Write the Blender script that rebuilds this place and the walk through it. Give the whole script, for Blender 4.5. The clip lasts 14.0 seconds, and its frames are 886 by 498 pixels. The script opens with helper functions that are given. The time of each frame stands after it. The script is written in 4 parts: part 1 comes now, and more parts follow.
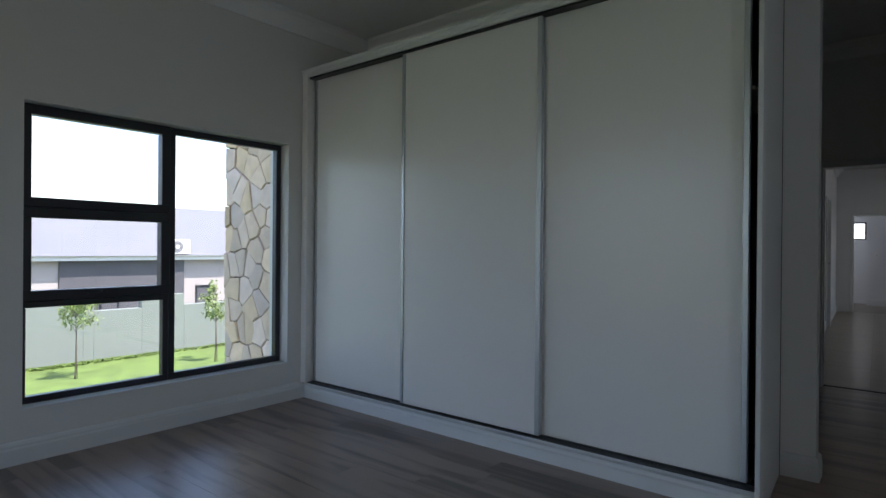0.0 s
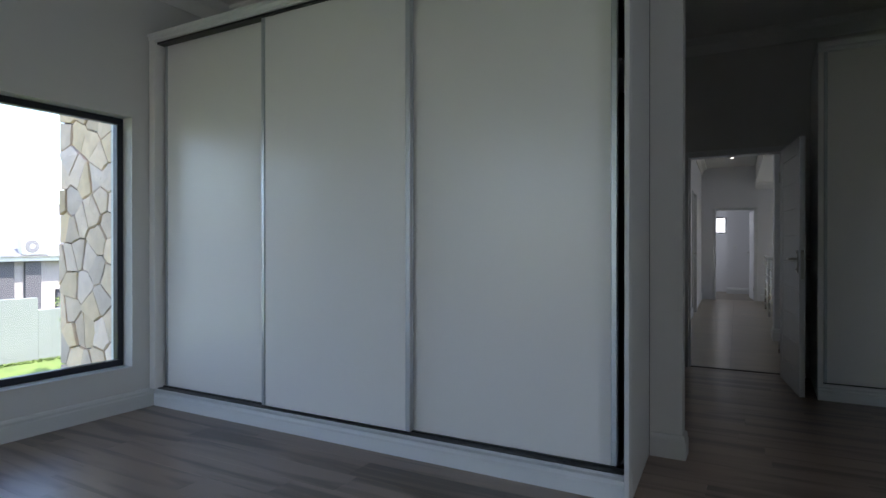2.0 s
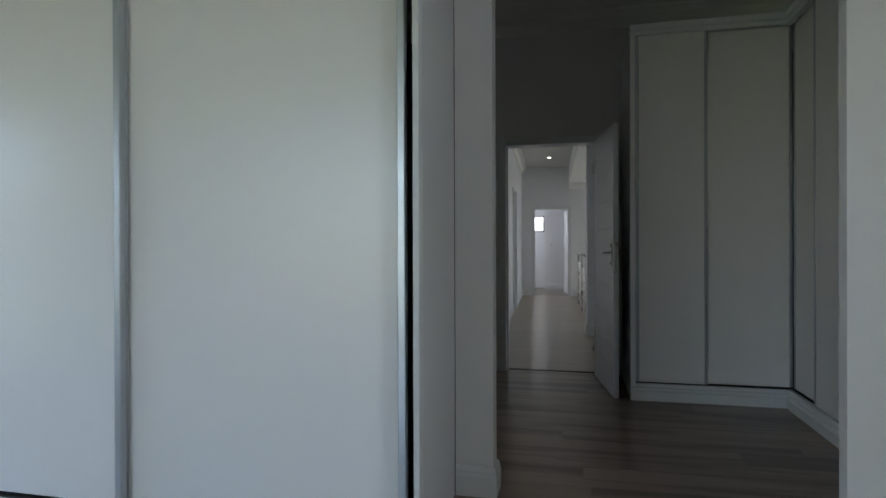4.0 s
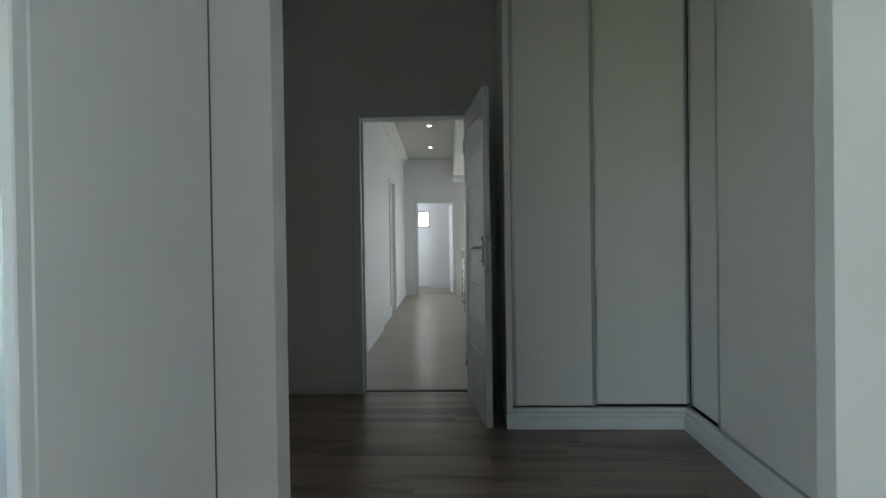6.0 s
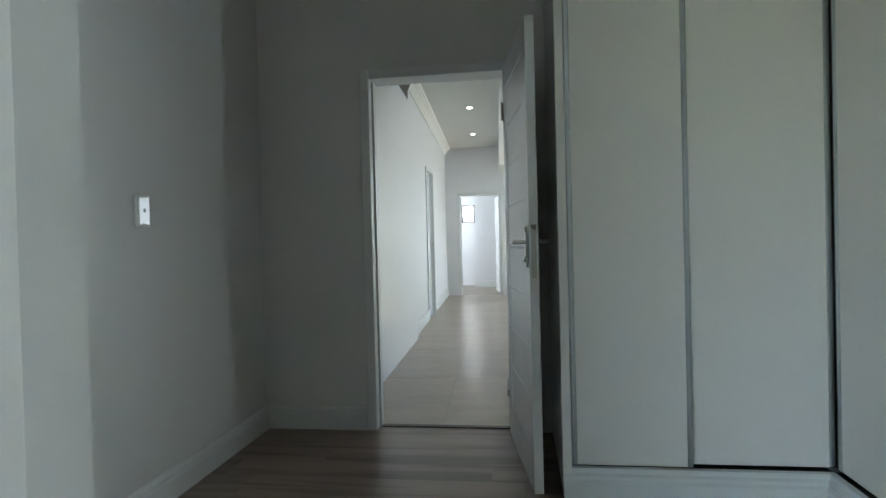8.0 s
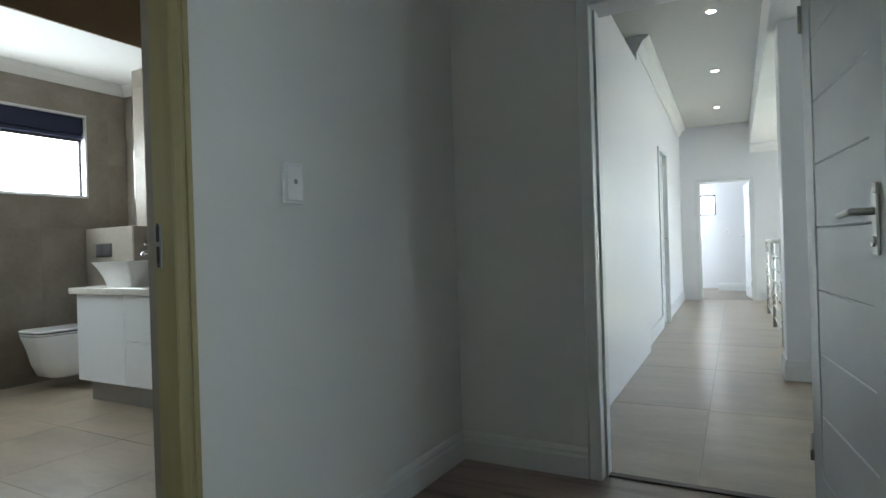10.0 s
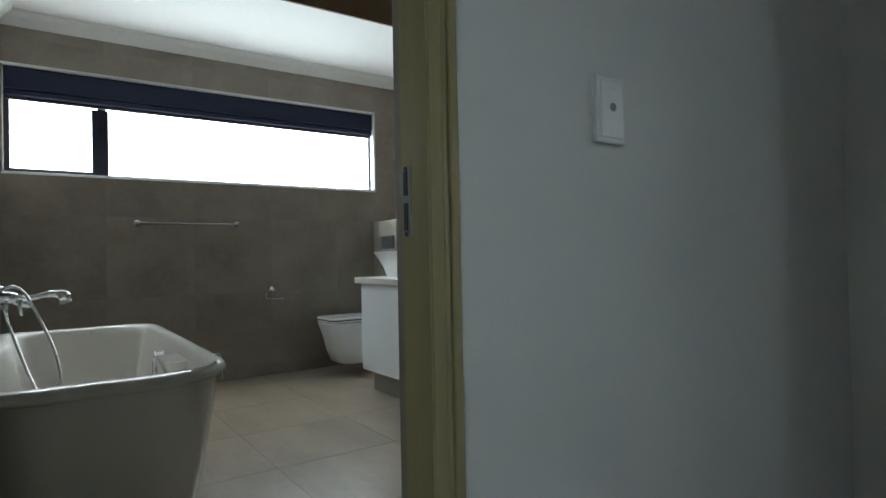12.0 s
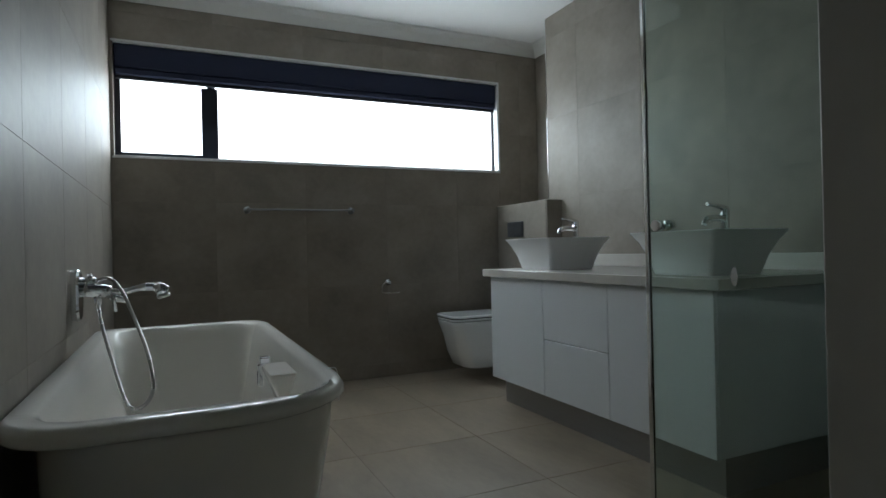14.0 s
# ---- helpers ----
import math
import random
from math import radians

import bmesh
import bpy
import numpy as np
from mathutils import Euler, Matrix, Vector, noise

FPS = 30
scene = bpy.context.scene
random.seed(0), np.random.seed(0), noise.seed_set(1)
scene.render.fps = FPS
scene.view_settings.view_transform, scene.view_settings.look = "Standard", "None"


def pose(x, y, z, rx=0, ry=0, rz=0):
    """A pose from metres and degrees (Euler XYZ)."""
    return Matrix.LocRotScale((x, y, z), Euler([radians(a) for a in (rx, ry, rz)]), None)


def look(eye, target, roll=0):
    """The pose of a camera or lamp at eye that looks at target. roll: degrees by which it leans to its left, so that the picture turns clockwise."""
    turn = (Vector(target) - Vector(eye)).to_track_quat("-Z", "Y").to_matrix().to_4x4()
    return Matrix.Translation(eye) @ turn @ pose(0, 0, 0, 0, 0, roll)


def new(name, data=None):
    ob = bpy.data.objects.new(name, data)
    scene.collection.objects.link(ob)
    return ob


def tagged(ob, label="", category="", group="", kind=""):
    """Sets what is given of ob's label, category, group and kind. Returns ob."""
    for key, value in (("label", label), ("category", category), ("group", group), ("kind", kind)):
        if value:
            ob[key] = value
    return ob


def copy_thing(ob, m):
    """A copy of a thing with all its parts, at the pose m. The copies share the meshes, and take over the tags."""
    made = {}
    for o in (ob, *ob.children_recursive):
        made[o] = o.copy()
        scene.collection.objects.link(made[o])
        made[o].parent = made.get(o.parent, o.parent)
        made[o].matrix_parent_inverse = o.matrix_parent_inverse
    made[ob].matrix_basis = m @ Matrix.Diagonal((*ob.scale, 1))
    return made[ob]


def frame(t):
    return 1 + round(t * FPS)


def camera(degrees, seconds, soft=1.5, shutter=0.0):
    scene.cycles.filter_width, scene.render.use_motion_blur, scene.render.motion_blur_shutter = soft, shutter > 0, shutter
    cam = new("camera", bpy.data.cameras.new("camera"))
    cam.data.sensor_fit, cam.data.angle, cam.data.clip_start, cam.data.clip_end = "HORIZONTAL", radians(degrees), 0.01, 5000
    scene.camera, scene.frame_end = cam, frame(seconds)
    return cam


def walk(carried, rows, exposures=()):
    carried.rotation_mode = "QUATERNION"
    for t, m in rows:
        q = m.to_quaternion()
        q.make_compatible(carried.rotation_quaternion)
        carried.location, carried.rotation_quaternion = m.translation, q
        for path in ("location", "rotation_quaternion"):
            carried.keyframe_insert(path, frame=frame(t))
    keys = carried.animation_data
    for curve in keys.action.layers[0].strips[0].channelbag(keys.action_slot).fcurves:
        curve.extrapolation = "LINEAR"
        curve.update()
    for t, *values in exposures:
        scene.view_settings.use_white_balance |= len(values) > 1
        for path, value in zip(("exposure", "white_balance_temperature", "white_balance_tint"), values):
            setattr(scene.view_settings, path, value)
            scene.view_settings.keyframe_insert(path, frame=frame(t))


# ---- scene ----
cam = camera(74.8, 14.0)
PATH = [
    (0, (0.683, -6.518, 1.301), (-0.581, -4.969, 1.297), 0.5),
    (0.5, (0.704, -6.477, 1.281), (-0.519, -4.895, 1.276), 0.3),
    (1, (0.705, -6.398, 1.26), (-0.456, -4.769, 1.256), 0.2),
    (1.5, (0.68, -6.299, 1.246), (-0.394, -4.612, 1.24), 0.1),
    (2, (0.668, -6.181, 1.203), (-0.306, -4.434, 1.198), 0.0),
    (2.5, (0.66, -6.005, 1.18), (-0.206, -4.202, 1.174), -0.0),
    (3, (0.661, -5.809, 1.182), (-0.075, -3.949, 1.175), -0.1),
    (3.5, (0.65, -5.591, 1.17), (0.058, -3.68, 1.164), -0.3),
    (4, (0.636, -5.325, 1.156), (0.185, -3.377, 1.15), -0.2),
    (6.5, (0.859, -4.069, 1.135), (0.783, -2.071, 1.115), -0.9),
    (7, (0.879, -3.82, 1.132), (0.792, -1.822, 1.109), -1.0),
    (9.5, (0.729, -2.704, 1.075), (-0.055, -0.864, 1.064), -1.8),
    (10, (0.644, -2.531, 1.052), (-0.328, -0.783, 1.05), -1.8),
    (10.5, (0.534, -2.36, 1.043), (-0.635, -0.737, 1.047), -1.8),
    (11, (0.419, -2.245, 1.013), (-0.922, -0.761, 1.03), -1.6),
    (11.5, (0.242, -2.144, 1.011), (-1.263, -0.826, 1.03), -1.4),
    (12, (0.078, -2.069, 0.993), (-1.563, -0.926, 1.017), -1.2),
    (12.5, (-0.115, -2.006, 0.985), (-1.86, -1.031, 1.007), -1.2),
    (13, (-0.285, -1.961, 0.964), (-2.085, -1.088, 0.986), -1.2),
    (13.5, (-0.462, -1.937, 0.957), (-2.277, -1.097, 0.975), -1.2),
    (14, (-0.602, -1.913, 0.971), (-2.419, -1.078, 0.977), -1.3),
]
EXPOSURE = [(0, 1.76, 6400, 15), (1.5, 2.04, 6400, 16), (3, 2.65, 6500, 14), (4.2, 2.98, 6600, 12), (6.5, 3.82, 6580, 5), (9.5, 4.68, 6300, 5), (10.2, 4.58, 6300, 5), (11, 4.45, 6150, 3), (12, 4.18, 6150, 4), (12.5, 3.82, 6150, 4), (13, 3.62, 6000, 4), (14, 3.5, 6000, 5)]
walk(cam, [(t, look(eye, target, roll)) for t, eye, target, roll in PATH], EXPOSURE)

# ---- world, sun and large lights ----
world = bpy.data.worlds.new("sky")
scene.world = world
world.use_nodes = True
wn = world.node_tree
sky = wn.nodes.new("ShaderNodeTexSky")
sky.sky_type = "NISHITA"
sky.sun_disc = False
sky.sun_elevation = radians(62)
sky.sun_rotation = radians(77)
sky.air_density, sky.dust_density = 1.0, 1.2
wn.links.new(sky.outputs[0], wn.nodes["Background"].inputs[0])
wn.nodes["Background"].inputs[1].default_value = 0.15
sun = new("sun", bpy.data.lights.new("sun", "SUN"))
sun.data.energy, sun.data.angle, sun.data.color = 3.5, radians(0.5), (1.0, 0.95, 0.88)
sun.matrix_world = look((9, -0.4, 18), (0, -2.4, 0))


def area(name, eye, target, w, h, power, colour=(0.86, 0.93, 1.0)):
    lamp = new(name, bpy.data.lights.new(name, "AREA"))
    lamp.data.shape, lamp.data.size, lamp.data.size_y = "RECTANGLE", w, h
    lamp.data.energy, lamp.data.color = power, colour
    lamp.matrix_world = look(eye, target)
    return lamp


# bath lamp: daylight in its window opening; the others: light from unseen sources
area("daylight_bath_window", (-4.955, -0.82, 1.90), (-4, -0.82, 1.4), 2.7, 0.48, 1.42, (0.76, 0.9, 0.98))
# added fill lamp in an unseen slot, brightens the bathroom door wall
area("fill_side_slot", (3.06, -5.13, 1.4), (0.6, -2.2, 1.5), 0.20, 2.4, 3.8, (0.78, 0.9, 1.0))
# stands for an unseen stairwell window; the wall there has no opening
area("daylight_stairwell", (4.3, 5.6, 1.9), (0, 2.0, 1.2), 3.4, 1.8, 4.5, (0.80, 0.90, 1.0))
# added fill lamp inside the far room, before a closed wall
area("fill_far_room", (-1.9, 10.1, 1.7), (0, 10.1, 1.5), 1.6, 1.4, 3)

# ---- materials ----


def material(name, colour, rough=0.5, metal=0.0, vary=0.06, scale=3.0, fine=60.0, bump=0.0, specular=0.5, stretch=(1, 1, 1), random_tint=0.0, coat=0.0, random_hue=0.0):
    """A surface with broad and fine variation in colour and gloss, and fine relief."""
    m = bpy.data.materials.new(name)
    m.use_nodes = True
    n, link = m.node_tree.nodes, m.node_tree.links.new
    b = n["Principled BSDF"]
    b.inputs["Metallic"].default_value = metal
    b.inputs["Specular IOR Level"].default_value = specular
    b.inputs["Coat Weight"].default_value = coat
    b.inputs["Coat Roughness"].default_value = 0.08
    geo = n.new("ShaderNodeTexCoord")
    mp = n.new("ShaderNodeMapping")
    mp.inputs["Scale"].default_value = stretch
    link(geo.outputs["Object"], mp.inputs["Vector"])
    info = n.new("ShaderNodeObjectInfo")
    add = n.new("ShaderNodeVectorMath")
    add.operation = "MULTIPLY_ADD"
    add.inputs[1].default_value = (37.0, 11.0, 23.0)
    link(info.outputs["Random"], add.inputs[0])
    link(mp.outputs[0], add.inputs[2])
    big = n.new("ShaderNodeTexNoise")
    big.inputs["Scale"].default_value, big.inputs["Detail"].default_value = scale, 5
    small = n.new("ShaderNodeTexNoise")
    small.inputs["Scale"].default_value, small.inputs["Detail"].default_value = fine, 3
    for t in (big, small):
        link(add.outputs[0], t.inputs["Vector"])
    mix = n.new("ShaderNodeMix")
    mix.data_type = "RGBA"
    lo = [max(0.0, c * (1 - vary * 2.2)) for c in colour] + [1]
    hi = [min(1.0, c * (1 + vary * 2.2)) for c in colour] + [1]
    mix.inputs[6].default_value, mix.inputs[7].default_value = lo, hi
    ramp = n.new("ShaderNodeMath")
    ramp.operation = "MULTIPLY_ADD"
    ramp.inputs[1].default_value = 0.22
    link(small.outputs["Fac"], ramp.inputs[0])
    half = n.new("ShaderNodeMath")
    half.operation = "MULTIPLY"
    half.inputs[1].default_value = 0.78
    link(big.outputs["Fac"], half.inputs[0])
    link(half.outputs[0], ramp.inputs[2])
    link(ramp.outputs[0], mix.inputs[0])
    out = mix.outputs[2]
    if random_tint:
        hsv = n.new("ShaderNodeHueSaturation")
        rr = n.new("ShaderNodeMapRange")
        rr.inputs["To Min"].default_value, rr.inputs["To Max"].default_value = 1 - random_tint, 1 + random_tint
        link(info.outputs["Random"], rr.inputs["Value"])
        link(rr.outputs[0], hsv.inputs["Value"])
        link(out, hsv.inputs["Color"])
        out = hsv.outputs[0]
        if random_hue:
            again = n.new("ShaderNodeMath")
            again.operation = "MULTIPLY"
            again.inputs[1].default_value = 17.31
            link(info.outputs["Random"], again.inputs[0])
            frac = n.new("ShaderNodeMath")
            frac.operation = "FRACT"
            link(again.outputs[0], frac.inputs[0])
            for socket, low, high in (("Saturation", 0.8, 1.5), ("Hue", 0.5 - random_hue, 0.5 + random_hue)):
                span = n.new("ShaderNodeMapRange")
                span.inputs["To Min"].default_value, span.inputs["To Max"].default_value = low, high
                link(frac.outputs[0], span.inputs["Value"])
                link(span.outputs[0], hsv.inputs[socket])
    if vary < 0.01:
        b.inputs["Base Color"].default_value = (*colour, 1)
        b.inputs["Roughness"].default_value = rough
    else:
        link(out, b.inputs["Base Color"])
    rg = n.new("ShaderNodeMapRange")
    rg.inputs["To Min"].default_value, rg.inputs["To Max"].default_value = rough * 0.85, min(1, rough * 1.15)
    link(big.outputs["Fac"], rg.inputs["Value"])
    if vary >= 0.01:
        link(rg.outputs[0], b.inputs["Roughness"])
    if bump:
        bp = n.new("ShaderNodeBump")
        bp.inputs["Strength"].default_value, bp.inputs["Distance"].default_value = 0.5, bump
        link(small.outputs["Fac"], bp.inputs["Height"])
        link(bp.outputs[0], b.inputs["Normal"])
    return m


def wood_floor(name):
    """Grey-brown laminate: long grain, dark cathedral streaks, a tone for each board."""
    m = material(name, (0.235, 0.165, 0.13), 0.31, 0, 0.10, 1.0, 22, 0.0003, 0.75, (0.8, 9, 1), 0.06)
    n, link = m.node_tree.nodes, m.node_tree.links.new
    b = n["Principled BSDF"]
    src = b.inputs["Base Color"].links[0].from_socket
    vec = next(x for x in n if x.bl_idname == "ShaderNodeVectorMath").outputs[0]
    wave = n.new("ShaderNodeTexNoise")
    wave.inputs["Scale"].default_value, wave.inputs["Detail"].default_value, wave.inputs["Distortion"].default_value = 0.9, 3, 0.6
    link(vec, wave.inputs["Vector"])
    streak = n.new("ShaderNodeMapRange")
    streak.inputs["From Min"].default_value, streak.inputs["From Max"].default_value = 0.48, 0.64
    streak.inputs["To Min"].default_value, streak.inputs["To Max"].default_value = 1.10, 0.44
    link(wave.outputs["Fac"], streak.inputs["Value"])
    hsv = n.new("ShaderNodeHueSaturation")
    link(streak.outputs[0], hsv.inputs["Value"])
    link(src, hsv.inputs["Color"])
    link(hsv.outputs[0], b.inputs["Base Color"])
    return m


def glass(name, tint=(1, 1, 1), rough=0.0):
    m = bpy.data.materials.new(name)
    m.use_nodes = True
    b = m.node_tree.nodes["Principled BSDF"]
    b.inputs["Base Color"].default_value = (*tint, 1)
    b.inputs["Roughness"].default_value = rough
    b.inputs["IOR"].default_value = 1.45
    b.inputs["Transmission Weight"].default_value = 1.0
    return m


def glow(name, colour, strength):
    m = bpy.data.materials.new(name)
    m.use_nodes = True
    b = m.node_tree.nodes["Principled BSDF"]
    b.inputs["Emission Color"].default_value = (*colour, 1)
    b.inputs["Emission Strength"].default_value = strength
    return m


M_wall = material("grey_wall_paint", (0.68, 0.67, 0.65), 0.5, 0, 0.02, 1.2, 220, 0.0012)
M_white = material("white_wall_paint", (0.78, 0.78, 0.80), 0.30, 0, 0.015, 1.0, 160, 0.0006)
# ceiling white darkened in the colour, for the little light it catches
M_hallceil = material("dimmed_corridor_ceiling_paint", (0.58, 0.58, 0.56), 0.7, 0, 0.02, 1.0, 180, 0.0006)
M_ceil = material("ceiling_paint", (0.80, 0.80, 0.78), 0.7, 0, 0.02, 1.0, 180, 0.0006)
M_trim = material("white_trim_paint", (0.72, 0.73, 0.73), 0.35, 0, 0.02, 3, 90, 0.0005)
M_skirt = material("skirting_and_dimmed_panel_paint", (0.655, 0.655, 0.645), 0.4, 0, 0.02, 3, 90, 0.0005)
M_board = material("white_melamine", (0.80, 0.785, 0.765), 0.28, 0, 0.003, 0.8, 300, 0.0)
# near-black colour stands in for the shade inside cupboards and gaps
M_inside = material("cupboard_and_gap_shade", (0.10, 0.10, 0.10), 0.6, 0, 0.05)
M_alu = material("aluminium_profile", (0.50, 0.53, 0.55), 0.38, 0.85, 0.03, 5, 200, 0.0)
M_frame = material("black_window_frame", (0.012, 0.014, 0.022), 0.38, 0, 0.1, 8, 200, 0.0003)
M_blind = material("navy_blind", (0.012, 0.018, 0.05), 0.75, 0, 0.12, 8, 300, 0.0006)
M_chrome = material("chrome", (0.80, 0.81, 0.83), 0.07, 1.0, 0.01, 4, 50, 0.0)
M_nickel = material("satin_nickel", (0.55, 0.54, 0.52), 0.28, 1.0, 0.03, 6, 120, 0.0)
M_floor = wood_floor("laminate")
M_slab = material("screed", (0.05, 0.045, 0.04), 0.9, 0, 0.1)
M_tile = material("concrete_tile", (0.268, 0.236, 0.198), 0.52, 0, 0.25, 3.2, 26, 0.0008, 0.38, (1, 1, 1), 0.02)
M_tilefloor = material("stone_floor_tile", (0.31, 0.253, 0.187), 0.30, 0, 0.28, 2.4, 24, 0.0008, 0.5, (0.6, 1.6, 1), 0.04)
M_grout = material("grout", (0.255, 0.225, 0.19), 0.9, 0, 0.08)
M_hallgrout = material("hall_grout", (0.25, 0.23, 0.21), 0.9, 0, 0.08)
M_yellow = material("raw_pine_frame", (0.32, 0.27, 0.135), 0.5, 0, 0.14, 2.5, 40, 0.0006, 0.4, (9, 9, 0.5))
M_door = material("white_door_paint", (0.76, 0.77, 0.79), 0.24, 0, 0.02, 3, 100, 0.0004)
M_ceramic = material("white_ceramic", (0.80, 0.80, 0.80), 0.08, 0, 0.008, 2, 50, 0.0, 0.5, (1, 1, 1), 0, 0.3)
M_acrylic = material("white_acrylic", (0.84, 0.81, 0.75), 0.15, 0, 0.01, 2, 50, 0.0, 0.5, (1, 1, 1), 0, 0.1)
M_gloss = material("gloss_white_board", (0.74, 0.76, 0.78), 0.16, 0, 0.012, 2, 200, 0.0)
M_counter = material("pale_quartz", (0.62, 0.59, 0.55), 0.22, 0, 0.06, 14, 200, 0.0)
M_plinth = material("brushed_plinth", (0.32, 0.31, 0.30), 0.4, 0.5, 0.05, 4, 90, 0.0, 0.5, (1, 1, 12))
M_brown = material("brown_bulkhead_panel", (0.22, 0.14, 0.075), 0.5, 0, 0.14, 1.6, 30, 0.0006)
M_plastic = material("white_plastic", (0.75, 0.75, 0.74), 0.28, 0, 0.01)
# on the towel rail this darker colour stands for chrome reflecting darkness
M_rail = material("dull_steel_and_dimmed_chrome", (0.30, 0.30, 0.30), 0.34, 1.0, 0.03)
M_switch = material("gloss_white_plastic", (0.85, 0.85, 0.85), 0.12, 0, 0.005, coat=0.4)
M_dark = material("dark_metal", (0.035, 0.035, 0.035), 0.35, 0.6, 0.05)
M_flush = material("grey_flush_plate", (0.16, 0.165, 0.18), 0.3, 0.7, 0.05)
M_threshold = material("dark_threshold_strip", (0.05, 0.035, 0.03), 0.4, 0.4, 0.1)
M_pane = glass("window_glass")
M_shower = glass("shower_glass", (0.76, 0.90, 0.83))
# panes emit light themselves, in place of the bright sky behind them
M_pane_glow = glow("daylight_glow_pane", (0.93, 0.97, 1.0), 0.5)
M_lamp = glow("downlight_lens", (1.0, 0.96, 0.9), 2.0)
M_grass = material("lawn", (0.10, 0.155, 0.033), 0.85, 0, 0.35, 2.5, 60, 0.02)
M_leaf = material("leaf", (0.20, 0.27, 0.085), 0.55, 0, 0.25, 5, 40, 0.0)
M_bark = material("bark", (0.11, 0.09, 0.07), 0.85, 0, 0.2, 20, 90, 0.004)
M_boundary = material("sage_plaster_wall", (0.175, 0.20, 0.185), 0.85, 0, 0.07, 0.8, 40, 0.003)
M_neigh = material("pale_plaster", (0.36, 0.33, 0.32), 0.85, 0, 0.05, 0.8, 40, 0.002)
M_neighdark = material("charcoal_plaster", (0.085, 0.085, 0.095), 0.8, 0, 0.08, 0.8, 40, 0.002)
M_roof = material("pale_metal_roof", (0.17, 0.172, 0.185), 0.45, 0.1, 0.05, 0.6, 20, 0.0)
M_grille = material("grey_fan_grille", (0.17, 0.17, 0.18), 0.5, 0, 0.05)
M_soil = material("ground_earth", (0.12, 0.12, 0.08), 0.95, 0, 0.2, 0.2, 6, 0.02)
M_stone = material("cladding_stone", (0.76, 0.60, 0.50), 0.85, 0, 0.16, 9, 60, 0.006, 0.3, (1, 1, 1), 0.20, 0, 0.015)
M_mortar = material("dark_mortar", (0.045, 0.036, 0.03), 0.95, 0, 0.15, 20, 90, 0.004)
M_exterior = material("exterior_plaster", (0.55, 0.53, 0.50), 0.85, 0, 0.04)

# ---- mesh helpers ----


def box(bm, x0, x1, y0, y1, z0, z1, bevel=0.0, seg=1):
    r = bmesh.ops.create_cube(bm, size=1)
    vs = r["verts"]
    for v in vs:
        v.co = Vector((x0 + (v.co.x + 0.5) * (x1 - x0), y0 + (v.co.y + 0.5) * (y1 - y0), z0 + (v.co.z + 0.5) * (z1 - z0)))
    if bevel:
        es = list({e for v in vs for e in v.link_edges})
        bmesh.ops.bevel(bm, geom=es, offset=bevel, segments=seg, profile=0.5, affect="EDGES")
    return bm


def boxed(x0, x1, y0, y1, z0, z1, bevel=0.0, seg=1):
    return box(bmesh.new(), x0, x1, y0, y1, z0, z1, bevel, seg)


def tube(bm, pts, r, sides=10, cap=True):
    """A round bar through points; r is one radius or one for each point."""
    pts = [Vector(p) for p in pts]
    rs = r if isinstance(r, (list, tuple)) else [r] * len(pts)
    rings, side = [], None
    for i, p in enumerate(pts):
        d = (pts[min(i + 1, len(pts) - 1)] - pts[max(i - 1, 0)]).normalized()
        if side is None:
            side = d.orthogonal().normalized()
        side = (side - d * side.dot(d)).normalized()
        up = d.cross(side)
        rings.append([bm.verts.new(p + (side * math.cos(a) + up * math.sin(a)) * rs[i]) for a in (2 * math.pi * k / sides for k in range(sides))])
    for a, b in zip(rings, rings[1:]):
        for k in range(sides):
            bm.faces.new((a[k], a[(k + 1) % sides], b[(k + 1) % sides], b[k])).smooth = True
    if cap:
        bm.faces.new(rings[0][::-1])
        bm.faces.new(rings[-1])
    return bm


def arc(points, steps=8):
    """A smooth line through control points (Catmull-Rom)."""
    p = [Vector(q) for q in points]
    p = [p[0] * 2 - p[1]] + p + [p[-1] * 2 - p[-2]]
    out = []
    for i in range(1, len(p) - 2):
        for k in range(steps):
            t = k / steps
            a, b, c, d = p[i - 1:i + 3]
            out.append(0.5 * (2 * b + (c - a) * t + (2 * a - 5 * b + 4 * c - d) * t * t + (3 * b - a - 3 * c + d) * t ** 3))
    return out + [p[-2]]


def ring_rect(x0, x1, y0, y1, radii, z, seg=8):
    """A rounded rectangle; radii for the corners (x0,y0), (x1,y0), (x1,y1), (x0,y1)."""
    out = []
    for (cx, cy, sx, sy, a0), r in zip(((x0, y0, 1, 1, 180), (x1, y0, -1, 1, 270), (x1, y1, -1, -1, 0), (x0, y1, 1, -1, 90)), radii):
        r = max(r, 0.002)
        for k in range(seg + 1):
            a = radians(a0 + 90 * k / seg)
            out.append(Vector((cx + sx * r + r * math.cos(a), cy + sy * r + r * math.sin(a), z)))
    return out


def loft(bm, rings, close_bottom=True, close_top=True, smooth=True):
    vs = [[bm.verts.new(p) for p in ring] for ring in rings]
    n = len(vs[0])
    for a, b in zip(vs, vs[1:]):
        for k in range(n):
            bm.faces.new((a[k], a[(k + 1) % n], b[(k + 1) % n], b[k])).smooth = smooth
    if close_bottom:
        bm.faces.new(vs[0][::-1])
    if close_top:
        bm.faces.new(vs[-1])
    return bm


